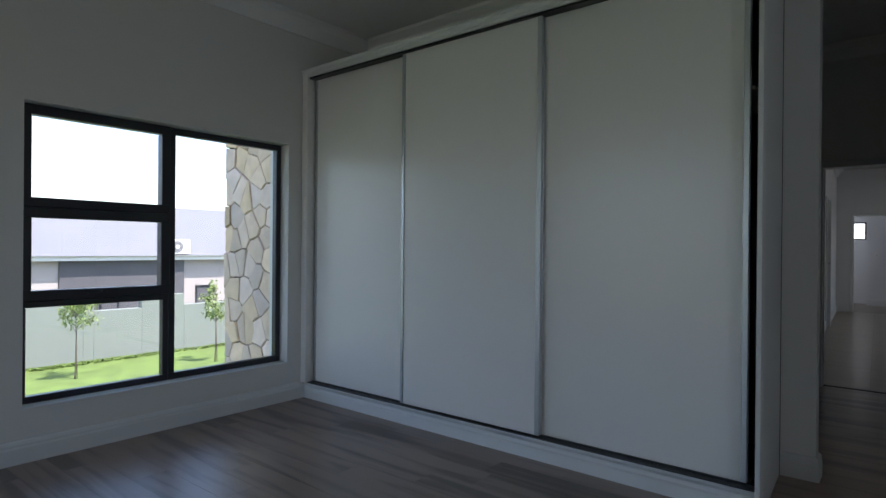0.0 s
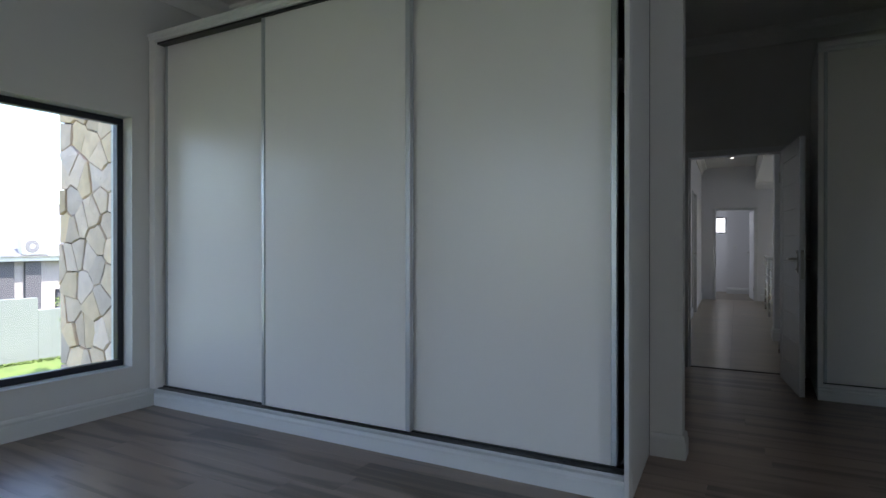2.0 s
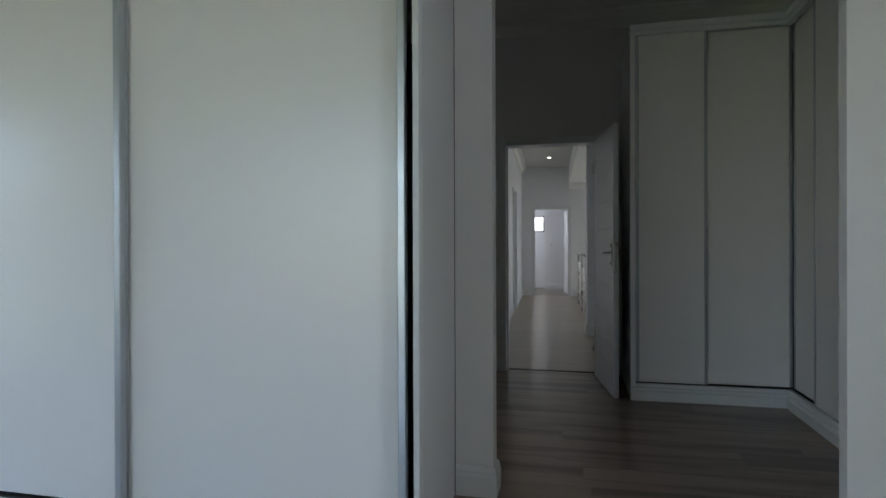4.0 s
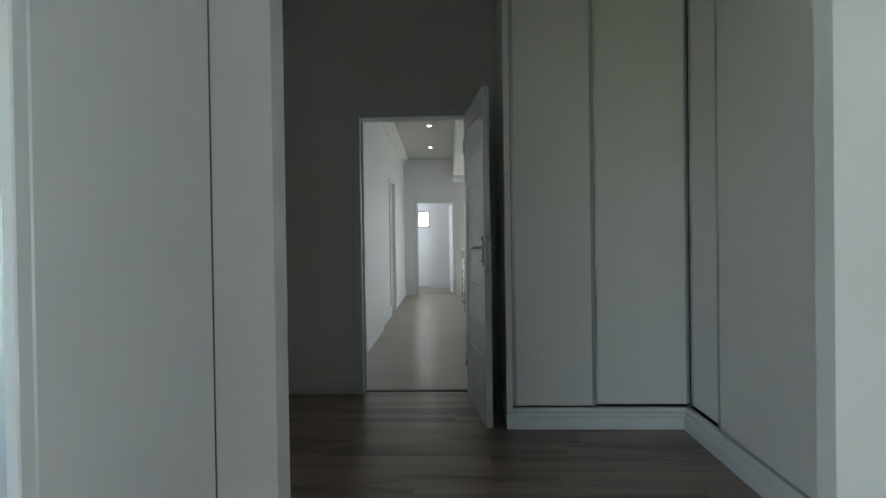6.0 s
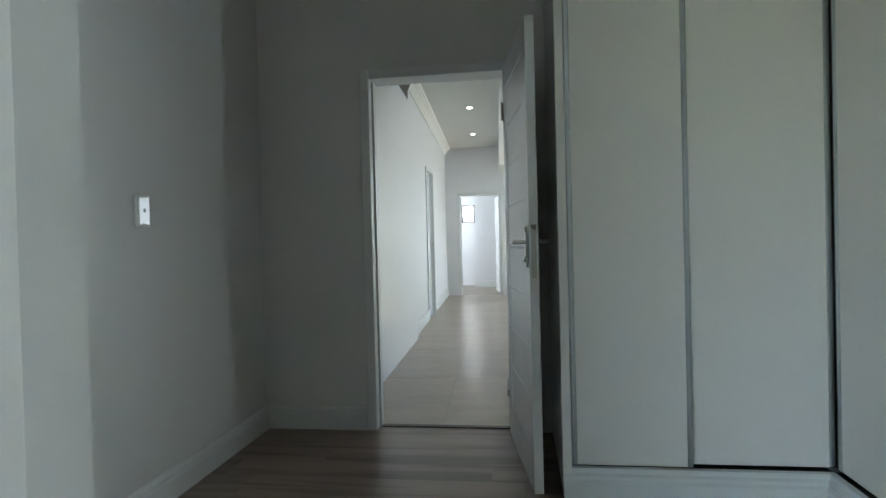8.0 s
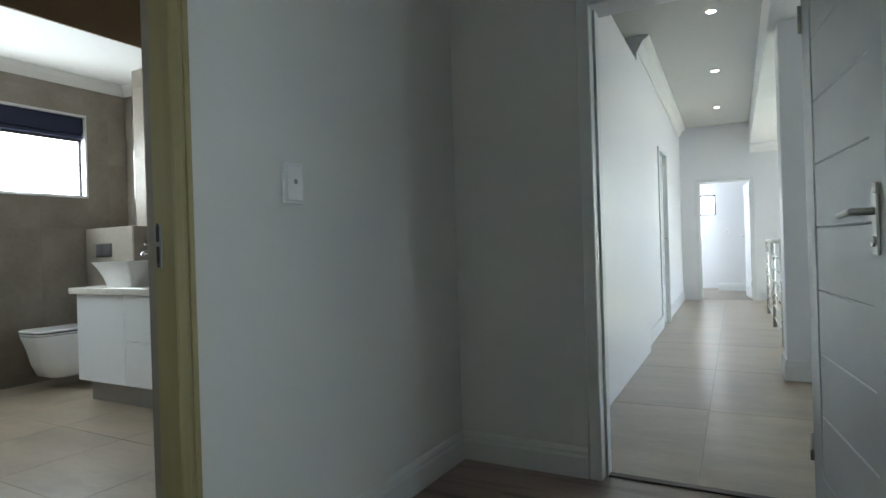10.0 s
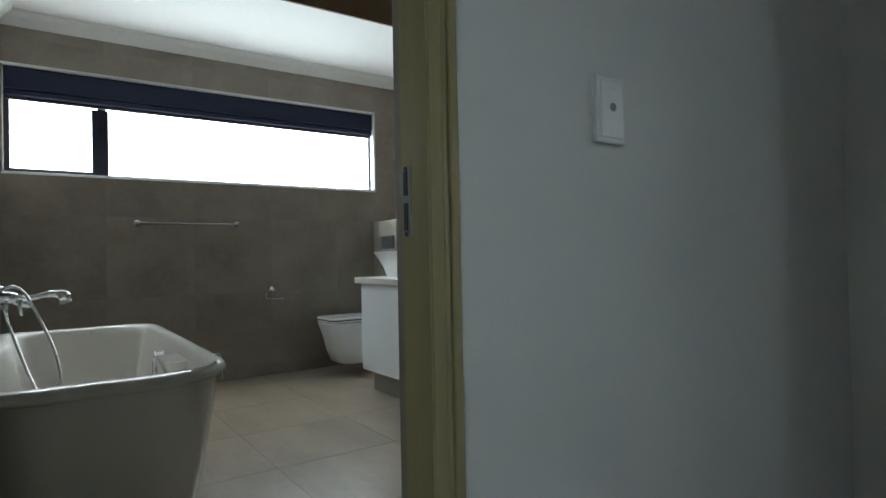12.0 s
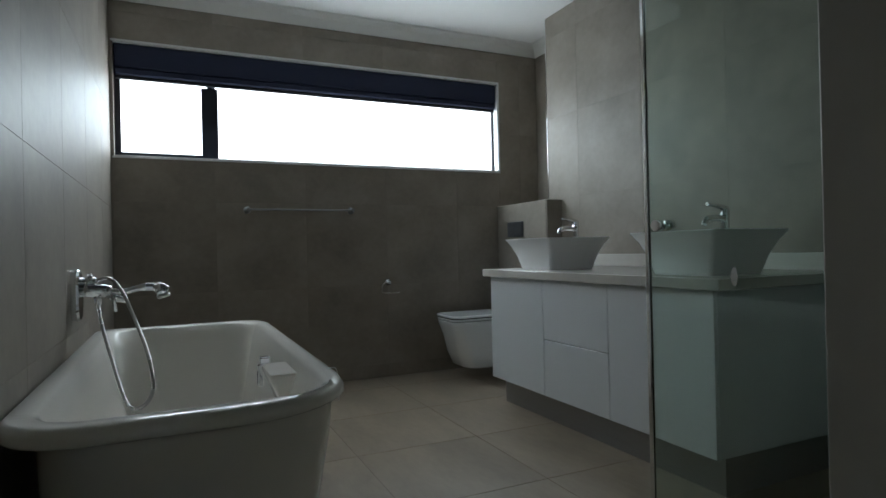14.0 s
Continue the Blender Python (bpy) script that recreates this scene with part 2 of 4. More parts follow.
def profile_run(bm, path, prof, flip=False):
    """Sweep a profile of (out, z) along a level polyline; out points to the left of the way."""
    path = [Vector((x, y)) for x, y in path]
    rows = []
    for i, p in enumerate(path):
        d0 = (p - path[i - 1]).normalized() if i else None
        d1 = (path[i + 1] - p).normalized() if i < len(path) - 1 else None
        d0, d1 = d0 or d1, d1 or d0
        n0, n1 = Vector((-d0.y, d0.x)), Vector((-d1.y, d1.x))
        m = (n0 + n1) / max(0.2, 1 + n0.dot(n1))
        rows.append([bm.verts.new((p.x + m.x * o, p.y + m.y * o, z)) for o, z in prof])
    k = len(prof)
    for a, b in zip(rows, rows[1:]):
        for j in range(k):
            bm.faces.new((a[j], b[j], b[(j + 1) % k], a[(j + 1) % k]))
    bm.faces.new(rows[0])
    bm.faces.new(rows[-1][::-1])
    bmesh.ops.recalc_face_normals(bm, faces=bm.faces)
    return bm


def part(name, bm, mat, parent=None, label="", place=None):
    me = bpy.data.meshes.new(name)
    bmesh.ops.recalc_face_normals(bm, faces=bm.faces)
    bm.to_mesh(me)
    bm.free()
    me.materials.append(mat)
    ob = new(name, me)
    if parent:
        ob.parent = parent
    if place is not None:
        ob.matrix_basis = place
    if label:
        tagged(ob, label)
    return ob


def structure(name, bm, mat, label, category):
    return tagged(part(name, bm, mat), label, category, kind="structure")


def thing(name, m, label, category, group=""):
    ob = new(name)
    ob.empty_display_size = 0.1
    ob.matrix_basis = m
    return tagged(ob, label, category, group)


def panels(bm, lo, hi, axis, at0, at1, z0, z1, hole=None):
    """A wall from lo to hi along an axis, between at0 and at1 across it, with one hole (a, b, bottom, top)."""
    def put(a, b, c, d):
        if b - a > 1e-4 and d - c > 1e-4:
            box(bm, a, b, at0, at1, c, d) if axis == "x" else box(bm, at0, at1, a, b, c, d)
    if not hole:
        put(lo, hi, z0, z1)
        return bm
    a, b, c, d = hole
    put(lo, a, z0, z1)
    put(b, hi, z0, z1)
    put(a, b, z0, c)
    put(a, b, d, z1)
    return bm


H = 3.22
SKIRT = [(0, 0), (0.018, 0), (0.018, 0.11), (0.014, 0.122), (0.014, 0.135), (0.008, 0.15), (0, 0.155)]
CORNICE = [(0, -0.14), (0.012, -0.14), (0.02, -0.12), (0.03, -0.10), (0.055, -0.055), (0.09, -0.03), (0.11, -0.02), (0.12, 0), (0, 0)]


def cornice(path, z, name="trim_cornice", size=1.0):
    structure(name, profile_run(bmesh.new(), path, [(o * size, z + dz * size) for o, dz in CORNICE]), M_ceil, "white moulded plaster cornice under the ceiling", "cornice")


def skirting(path, mat=None, name="baseboard"):
    structure(name, profile_run(bmesh.new(), path, SKIRT), mat or M_skirt, "white painted moulded skirting board along the wall", "baseboard")


# ---- large structure: bedroom and dressing area ----
FLOOR_TOP = 0.02
WX = -3.36          # inner face of the bedroom's window wall
structure("wall_west", panels(bmesh.new(), -8.9, -2.71, "y", WX - 0.26, WX, -0.2, H, (-5.445, -3.600, 0.335, 2.15)), M_wall,
          "light grey painted bedroom wall with a deep window opening", "wall")
# unseen opening added in the south wall to let sky light in
structure("wall_south", panels(bmesh.new(), WX - 0.26, 3.1, "x", -8.9, -8.65, -0.2, H, (-3.3, -1.2, 0.0, 2.65)), M_wall, "light grey painted wall closing the bedroom", "wall")
# narrow unseen slot added in the east wall for the fill lamp
structure("wall_east", panels(bmesh.new(), -8.65, -3.22, "y", 2.9, 3.1, -0.2, H, (-5.24, -5.02, 0.0, 2.6)), M_wall, "light grey painted bedroom side wall with an added light slot", "wall")
structure("wall_wardrobe_back", panels(bmesh.new(), WX - 0.26, 0.262, "x", -2.71, -2.60, 0, H), M_wall, "light grey painted wall pier behind the wardrobe", "wall")
structure("wall_passage_pier", panels(bmesh.new(), 1.48, 3.1, "x", -3.22, -3.16, 0, H), M_wall, "light grey painted wall end beside the passage", "wall")
structure("wall_dressing_east", panels(bmesh.new(), -3.16, 0.14, "y", 2.70, 2.9, 0, H), M_wall, "grey painted wall behind the cupboards", "wall")
structure("wall_door", panels(bmesh.new(), -0.83, 2.70, "x", 0.0, 0.14, 0, H, (-0.035, 0.835, 0, 2.12)), M_wall, "grey painted wall around the passage door", "wall")
structure("wall_bath_door", panels(bmesh.new(), -2.60, 0.0, "y", -0.83, -0.685, 0, H, (-2.43, -1.503, 0, 2.11)), M_wall, "grey painted wall with the bathroom doorway", "wall")
structure("ceiling", boxed(WX - 0.26, 3.1, -8.9, 0.14, H, H + 0.2), M_ceil, "white painted ceiling", "ceiling")
cornice([(0.12, -2.71), (0.262, -2.71), (0.262, -2.60), (-0.685, -2.60), (-0.685, 0.0), (2.70, 0.0), (2.70, -3.16), (1.48, -3.16), (1.48, -3.22), (2.9, -3.22), (2.9, -8.65), (WX, -8.65), (WX, -2.71), (0.0, -2.71)][::-1], H)
skirting([(WX, -3.44), (WX, -8.65), (2.9, -8.65), (2.9, -3.22), (1.48, -3.22), (1.48, -3.16), (2.05, -3.16)])
skirting([(-0.06, 0.0), (-0.685, 0.0), (-0.685, -1.49)])
skirting([(-0.685, -2.60), (0.262, -2.60), (0.262, -2.71), (0.090, -2.71)])

floor = structure("floor", box(boxed(WX, 3.0, -8.65, -2.602, -0.2, FLOOR_TOP - 0.002), -0.70, 2.8, -2.601, 0.05, -0.2, FLOOR_TOP - 0.002), M_slab, "grey-brown wood laminate floor in long boards", "floor")

# ---- bedroom window ----


def casement(parent, x, y0, y1, z0, z1, w=0.05, d=0.06):
    """A rectangular frame across y with its pane."""
    bm = bmesh.new()
    box(bm, x, x + d, y0, y1, z0, z0 + w, 0.004)
    box(bm, x, x + d, y0, y1, z1 - w, z1, 0.004)
    box(bm, x + 0.001, x + d - 0.001, y0, y0 + w, z0 + w, z1 - w, 0.004)
    box(bm, x + 0.001, x + d - 0.001, y1 - w, y1, z0 + w, z1 - w, 0.004)
    f = part("window_frame", bm, M_frame, parent)
    g = part("pane", boxed(x + d / 2 - 0.003, x + d / 2 + 0.003, y0 + w - 0.004, y1 - w + 0.004, z0 + w - 0.004, z1 - w + 0.004), M_pane, f)
    g.visible_shadow = False
    return f


win = thing("window_1", pose(WX - 0.13, -4.5225, 0.335), "black aluminium window with three panes beside one tall pane", "window")
win["kind"] = "structure"
casement(win, -0.03, -0.02, 0.920, 0.003, 1.812, 0.045)
casement(win, -0.03, -0.920, -0.022, 0.003, 0.62, 0.04)
casement(win, -0.025, -0.920, -0.022, 0.622, 1.19, 0.062, 0.075)
casement(win, -0.025, -0.920, -0.022, 1.192, 1.812, 0.06, 0.075)
part("window_stay", tube(boxed(0.05, 0.066, -0.50, -0.44, 0.655, 0.672, 0.003), [(0.06, -0.47, 0.67), (0.075, -0.50, 0.66), (0.075, -0.56, 0.658)], 0.006), M_dark, win)
part("window_sill", boxed(0.035, 0.135, -0.921, 0.921, -0.001, 0.004), M_trim, win)

# ---- wardrobes ----


def sliding_door(parent, along, a0, a1, face, z0, z1, sign=-1, wide=0.026):
    """A flat door with an aluminium profile down both edges; face is its front plane."""
    def b(p0, p1, q0, q1, r0, r1, bev):
        q0, q1 = min(q0, q1), max(q0, q1)
        return boxed(p0, p1, q0, q1, r0, r1, bev) if along == "x" else boxed(q0, q1, p0, p1, r0, r1, bev)
    d = part("sliding_door", b(a0 + wide * 0.5, a1 - wide * 0.5, face, face - sign * 0.018, z0, z1, 0.001), M_board, parent)
    for e0, e1 in ((a0, a0 + wide), (a1 - wide, a1)):
        part("edge_profile", b(e0, e1, face + sign * 0.006, face - sign * 0.026, z0, z1, 0.004), M_alu, d, "brushed aluminium edge profile")
    return d


W = thing("built_in_wardrobe", pose(0, 0, 0), "tall white wardrobe with three sliding doors, one slightly ajar", "wardrobe")
part("plinth", profile_run(bmesh.new(), [(0.126, -3.40), (WX + 0.005, -3.40)], [(-0.02, 0), (0.042, 0), (0.042, 0.085), (0.034, 0.098), (0.034, 0.118), (0.02, 0.128), (0.012, 0.150), (-0.02, 0.152)], True), M_trim, W)
# post and end panel greyed in colour to dim their lit side
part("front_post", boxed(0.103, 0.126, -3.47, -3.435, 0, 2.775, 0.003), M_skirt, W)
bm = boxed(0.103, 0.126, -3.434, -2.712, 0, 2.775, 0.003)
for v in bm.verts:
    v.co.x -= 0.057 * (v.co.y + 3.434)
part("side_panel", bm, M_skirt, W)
# thin dark strip drawn for the shade between panel and wall
part("scribe_gap", boxed(0.064, 0.088, -2.7118, -2.7102, 0.0, 2.775), M_inside, W, "dark strip standing in for the shaded gap at the wall")
part("side_panel", boxed(WX + 0.004, WX + 0.070, -3.47, -2.712, 0.153, 2.775, 0.003), M_board, W)
part("top_fascia", profile_run(bmesh.new(), [(0.129, -3.42), (WX + 0.004, -3.42)], [(-0.03, 2.728), (0.045, 2.728), (0.045, 2.738), (0.055, 2.745), (0.055, 2.768), (0.065, 2.776), (0.065, 2.788), (-0.03, 2.788)]), M_trim, W)
part("top_board", boxed(WX + 0.005, 0.060, -3.385, -2.713, 2.776, 2.786), M_board, W)
# inner panels painted near-black as shade; the shelf keeps the board white
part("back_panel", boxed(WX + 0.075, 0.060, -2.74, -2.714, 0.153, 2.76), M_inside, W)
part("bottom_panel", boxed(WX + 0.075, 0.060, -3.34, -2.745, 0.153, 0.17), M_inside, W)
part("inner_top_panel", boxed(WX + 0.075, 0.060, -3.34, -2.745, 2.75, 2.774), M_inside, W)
part("shelf", boxed(WX + 0.08, 0.060, -3.32, -2.745, 2.10, 2.12, 0.002), M_board, W)
part("bottom_track", box(boxed(WX + 0.072, 0.101, -3.45, -3.35, 0.1535, 0.158), WX + 0.072, 0.101, -3.402, -3.396, 0.158, 0.166), M_dark, W)
part("top_track", boxed(WX + 0.072, 0.101, -3.45, -3.35, 2.712, 2.727), M_dark, W)
sliding_door(W, "x", WX + 0.085, -2.215, -3.39, 0.167, 2.711)
sliding_door(W, "x", -2.232, -1.075, -3.43, 0.167, 2.711, wide=0.032)
sliding_door(W, "x", -1.11, 0.055, -3.39, 0.167, 2.711, wide=0.03)

PL = [(-0.02, 0), (0.03, 0), (0.03, 0.085), (0.022, 0.098), (0.022, 0.112), (0.01, 0.122), (0.004, 0.140), (-0.02, 0.142)]
C = thing("corner_cupboard", pose(0, 0, 0), "tall white corner cupboard with sliding doors beside the passage door", "wardrobe")
part("plinth", profile_run(bmesh.new(), [(2.09, -3.155), (2.09, -0.81), (1.02, -0.81)], PL), M_trim, C)
part("side_panel", boxed(1.02, 1.058, -0.825, -0.003, 0.0, 2.785, 0.003), M_board, C)
part("top_fascia", profile_run(bmesh.new(), [(2.09, -3.155), (2.09, -0.81), (1.017, -0.81)], [(-0.02, 2.715), (0.02, 2.715), (0.02, 2.74), (0.035, 2.75), (0.035, 2.79), (-0.02, 2.79)]), M_trim, C)
part("top_board", box(boxed(1.059, 2.695, -0.79, -0.003, 2.755, 2.788), 2.112, 2.695, -3.155, -0.792, 2.775, 2.798), M_board, C)
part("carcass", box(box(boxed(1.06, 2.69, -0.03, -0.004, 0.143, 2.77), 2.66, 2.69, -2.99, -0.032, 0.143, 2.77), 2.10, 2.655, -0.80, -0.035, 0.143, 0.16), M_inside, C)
sliding_door(C, "x", 1.060, 1.555, -0.815, 0.155, 2.714, wide=0.022)
sliding_door(C, "x", 1.530, 2.121, -0.778, 0.155, 2.714, wide=0.022)
sliding_door(C, "y", -1.285, -0.806, 2.1225, 0.155, 2.714, wide=0.022)
sliding_door(C, "y", -2.33, -1.25, 2.090, 0.155, 2.714, wide=0.022)
sliding_door(C, "y", -3.15, -2.30, 2.122, 0.155, 2.714, wide=0.022)

# ---- doors ----


def lever(parent, x, y, z, side, reach=-1):
    """A lever handle on a plate; side is the way out of the leaf along y."""
    bm = boxed(x - 0.02, x + 0.02, y, y + side * 0.008, z - 0.11, z + 0.07, 0.003) if side > 0 else boxed(x - 0.02, x + 0.02, y + side * 0.008, y, z - 0.11, z + 0.07, 0.003)
    p = part("handle_plate", bm, M_nickel, parent, "satin nickel handle plate")
    part("lever", tube(bmesh.new(), arc([(x, y, z), (x, y + side * 0.045, z), (x + reach * 0.02, y + side * 0.055, z), (x + reach * 0.115, y + side * 0.052, z - 0.004)], 5), 0.0095), M_nickel, p, "satin nickel lever")
    part("key_escutcheon", tube(bmesh.new(), [(x, y + side * 0.006, z - 0.075), (x, y + side * 0.014, z - 0.075)], 0.014, 14), M_nickel, p)


def panel_door(name, m, w, h, label, grooves=8, handed=1):
    """A leaf hinged at its own origin, running along +x, with grooved boards on the middle of both faces."""
    d = thing(name, m, label, "door")
    d["kind"] = "structure"
    t = 0.040
    bm = bmesh.new()
    box(bm, 0, 0.11, -t / 2, t / 2, 0.008, h, 0.002)
    box(bm, w - 0.11, w, -t / 2, t / 2, 0.008, h, 0.002)
    box(bm, 0.11, w - 0.11, -t / 2, t / 2, 0.008, 0.20, 0.002)
    box(bm, 0.11, w - 0.11, -t / 2, t / 2, h - 0.13, h, 0.002)
    part("leaf_frame", bm, M_door, d)
    step = (h - 0.33) / grooves
    for i in range(grooves):
        part("board", boxed(0.111, w - 0.111, -t / 2 + 0.003, t / 2 - 0.003, 0.2003 + i * step, 0.1997 + (i + 1) * step, 0.004), M_door, d)
    part("groove_backing", boxed(0.1105, w - 0.1105, -t / 2 + 0.0075, t / 2 - 0.0075, 0.20, h - 0.13), M_door, d)
    lever(d, w - 0.065, t / 2, 1.095, 1)
    lever(d, w - 0.065, -t / 2, 1.095, -1)
    part("lock_faceplate", box(boxed(w - 0.001, w + 0.0025, -0.011, 0.011, 0.94, 1.17, 0.001), w, w + 0.009, -0.006, 0.006, 1.08, 1.11, 0.002), M_nickel, d)
    for z in (0.22, 1.78):
        part("hinge", tube(bmesh.new(), [(-0.008, handed * 0.024, z), (-0.008, handed * 0.024, z + 0.1)], 0.007), M_nickel, d)
    return d


def door_frame(name, axis, a0, a1, c0, c1, top, mat, label, lip=0.014, face=0.055, stops=True):
    """A frame lining an opening: a0..a1 along the axis is the clear opening, c0..c1 the wall across it."""
    f = thing(name, pose(0, 0, 0), label, "door frame")
    f["kind"] = "structure"
    def b(p0, p1, q0, q1, z0, z1, bev=0.004):
        return boxed(p0, p1, q0, q1, z0, z1, bev) if axis == "x" else boxed(q0, q1, p0, p1, z0, z1, bev)
    part("jamb", b(a0 - face, a0, c0 - lip, c1 + lip, 0, top + face), mat, f)
    part("jamb", b(a1, a1 + face, c0 - lip, c1 + lip, 0, top + face), mat, f)
    part("head", b(a0, a1, c0 - lip, c1 + lip, top, top + face - 0.001), mat, f)
    if not stops:
        return f
    part("stop", b(a0 - 0.001, a0 + 0.012, (c0 + c1) / 2 - 0.02, (c0 + c1) / 2 + 0.04, 0, top, 0.002), mat, f)
    part("stop", b(a1 - 0.012, a1 + 0.001, (c0 + c1) / 2 - 0.02, (c0 + c1) / 2 + 0.04, 0, top, 0.002), mat, f)
    return f


fr = door_frame("door_frame_passage", "x", 0.0, 0.80, 0.0, 0.14, 2.085, M_trim, "white painted timber frame of the passage door")
part("strike_plate", boxed(-0.001, 0.003, 0.012, 0.034, 0.98, 1.10, 0.001), M_nickel, fr)
panel_door("door_passage", pose(0.800, -0.036, 0.016, 0, 0, -81.5), 0.795, 2.065, "white grooved timber door standing open", handed=-1)
structure("threshold_strip", boxed(0.0, 0.80, 0.050, 0.098, -0.004, 0.026, 0.004), M_threshold, "dark metal threshold strip between laminate and tiles", "threshold")

bf = door_frame("door_frame_bathroom", "y", -2.385, -1.575, -0.732, -0.685, 2.06, M_yellow, "unpainted yellowish timber frame of the bathroom doorway", lip=0.020, face=0.029, stops=False)
for y0, y1, out in ((-1.5455, -1.530, 0.012), (-1.5295, -1.512, 0.016), (-2.435, -2.4145, 0.012)):
    part("architrave", boxed(-0.751, -0.685 + out, y0, y1, 0.0, 2.088, 0.004, 2), M_yellow, bf, "rounded pine edge strip")
part("jamb_bead", boxed(-0.690, -0.6645, -1.5775, -1.5752, 0.001, 2.058, 0.001), M_yellow, bf)
part("tiled_reveal", boxed(-0.841, -0.7525, -1.533, -1.5035, 0.001, 2.10, 0.002), M_tile, bf, "brown-grey tile edge")
part("tiled_reveal", boxed(-0.841, -0.7525, -2.429, -2.410, 0.001, 2.10, 0.002), M_tile, bf)
sp = part("strike_plate", box(boxed(-0.740, -0.716, -1.5785, -1.5745, 1.025, 1.138, 0.001), -0.748, -0.739, -1.5784, -1.5746, 1.095, 1.128, 0.001), M_rail, bf)
part("latch_hole", boxed(-0.734, -0.723, -1.5800, -1.5784, 1.092, 1.132), M_dark, sp)
part("bolt_hole", boxed(-0.734, -0.723, -1.5800, -1.5784, 1.035, 1.080), M_dark, sp)
for z in (1.030, 1.1355):
    part("screw", tube(bmesh.new(), [(-0.7285, -1.5787, z), (-0.7285, -1.5796, z)], 0.0045, 10), M_dark, sp)

sw = thing("light_switch", pose(-0.685, -1.1325, 1.277), "white plastic wall plate with a grey round centre", "switch")
part("plate", boxed(0.0, 0.014, -0.043, 0.043, -0.067, 0.067, 0.004, 2), M_plastic, sw)
part("insert", boxed(0.0141, 0.019, -0.034, 0.034, -0.057, 0.057, 0.003, 2), M_switch, sw)
part("indicator", tube(bmesh.new(), [(0.0185, 0.0, 0.004), (0.0202, 0.0, 0.004)], 0.0085, 16), M_flush, sw, "grey round centre")
for z in (0.044, -0.046):
    part("slot_cap", boxed(0.0188, 0.0205, -0.012, 0.012, z - 0.004, z + 0.004, 0.001), M_switch, sw)

# ---- bathroom: structure ----
BX, TY, VY, RY = -4.90, -2.29, 0.72, 1.00
structure("wall_bath_west", panels(bmesh.new(), -2.60, 1.3, "y", BX - 0.26, BX - 0.0018, -0.2, H, (-2.27, 0.605, 1.64, 2.385)), M_grout, "brown-grey tiled bathroom wall with a long high window", "wall")
structure("wall_bath_south", panels(bmesh.new(), BX - 0.001, -0.84, "x", -2.599, TY - 0.0018, -0.2, H), M_grout, "brown-grey tiled wall behind the bath", "wall")
structure("wall_bath_north", box(boxed(-4.34, -0.83, VY + 0.0018, 1.3, -0.2, H), BX - 0.013, -4.341, RY + 0.0018, 1.3, -0.2, H), M_grout, "brown-grey tiled wall behind the vanity", "wall")
structure("wall_bath_east_end", panels(bmesh.new(), 0.141, 1.3, "y", -0.829, -0.685, 0, H), M_wall, "plain wall closing the shower corner", "wall")
structure("ceiling_bath", boxed(BX - 0.26, -0.80, -2.45, 1.3, H, H + 0.2), M_ceil, "white bathroom ceiling", "ceiling")
structure("ceiling_bath_lowered", boxed(BX - 0.01, -3.73, TY - 0.01, RY, 2.75, 2.86), M_ceil, "white lowered ceiling along the bathroom window", "ceiling")
structure("trim_bulkhead", boxed(-3.728, -3.71, TY - 0.01, VY + 0.01, 2.745, H), M_brown, "brown bulkhead face above the lowered ceiling", "bulkhead")
cornice([(-4.34, RY), (BX, RY), (BX, TY), (-3.73, TY)], 2.75, size=0.70)
structure("trim_tile_edge", boxed(-4.346, -4.340, VY - 0.002, VY + 0.010, 0.0, 2.75, 0.002), M_chrome, "chrome trim on the tiled wall corner", "trim")

bw = thing("window_2", pose(BX - 0.10, -0.8325, 1.64), "long high bathroom window with black frame and bright panes", "window")
bw["kind"] = "structure"


def plain_window(parent, x, y0, y1, z0, z1, w):
    bm = bmesh.new()
    box(bm, x, x + 0.05, y0, y1, z0, z0 + w, 0.003)
    box(bm, x, x + 0.05, y0, y1, z1 - w, z1, 0.003)
    box(bm, x + 0.001, x + 0.049, y0, y0 + w, z0 + w, z1 - w, 0.003)
    box(bm, x + 0.001, x + 0.049, y1 - w, y1, z0 + w, z1 - w, 0.003)
    f = part("window_frame", bm, M_frame, parent)
    part("pane", boxed(x + 0.022, x + 0.028, y0 + w - 0.003, y1 - w + 0.003, z0 + w - 0.003, z1 - w + 0.003), M_pane_glow, f, "glowing pane standing in for the daylight outside")


plain_window(bw, -0.02, -0.83, 1.435, 0.0, 0.74, 0.018)
plain_window(bw, -0.02, -1.435, -0.832, 0.0, 0.74, 0.035)
part("mullion", boxed(-0.0185, 0.0295, -0.0725 - 0.832, -0.797, 0.0185, 0.505, 0.003), M_frame, bw)
part("blind_cassette", box(boxed(0.032, 0.085, -1.432, 1.430, 0.585, 0.738, 0.006), 0.032, 0.078, -1.431, 1.429, 0.535, 0.584, 0.01), M_blind, bw, "rolled navy blind")
part("blind_bottom_bar", boxed(0.040, 0.062, -1.425, 1.424, 0.512, 0.5345, 0.004), M_frame, bw, "dark aluminium bottom bar")
part("window_reveal", box(box(boxed(0.031, 0.0995, -1.435, 1.4370, -0.0005, 0.004), 0.031, 0.0995, 1.432, 1.437, 0.004, 0.744), 0.031, 0.0995, -1.435, 1.431, 0.740, 0.7445), M_trim, bw)

for a, b, c, d in ((-2.28, 0.618, 2.386, 2.400), (-2.28, 0.618, 1.624, 1.638), (0.606, 0.618, 1.6385, 2.3855)):
    structure("trim_window_edge", boxed(BX - 0.003, BX + 0.004, a, b, c, d, 0.001), M_trim, "white edge trim round the bathroom window opening", "trim")

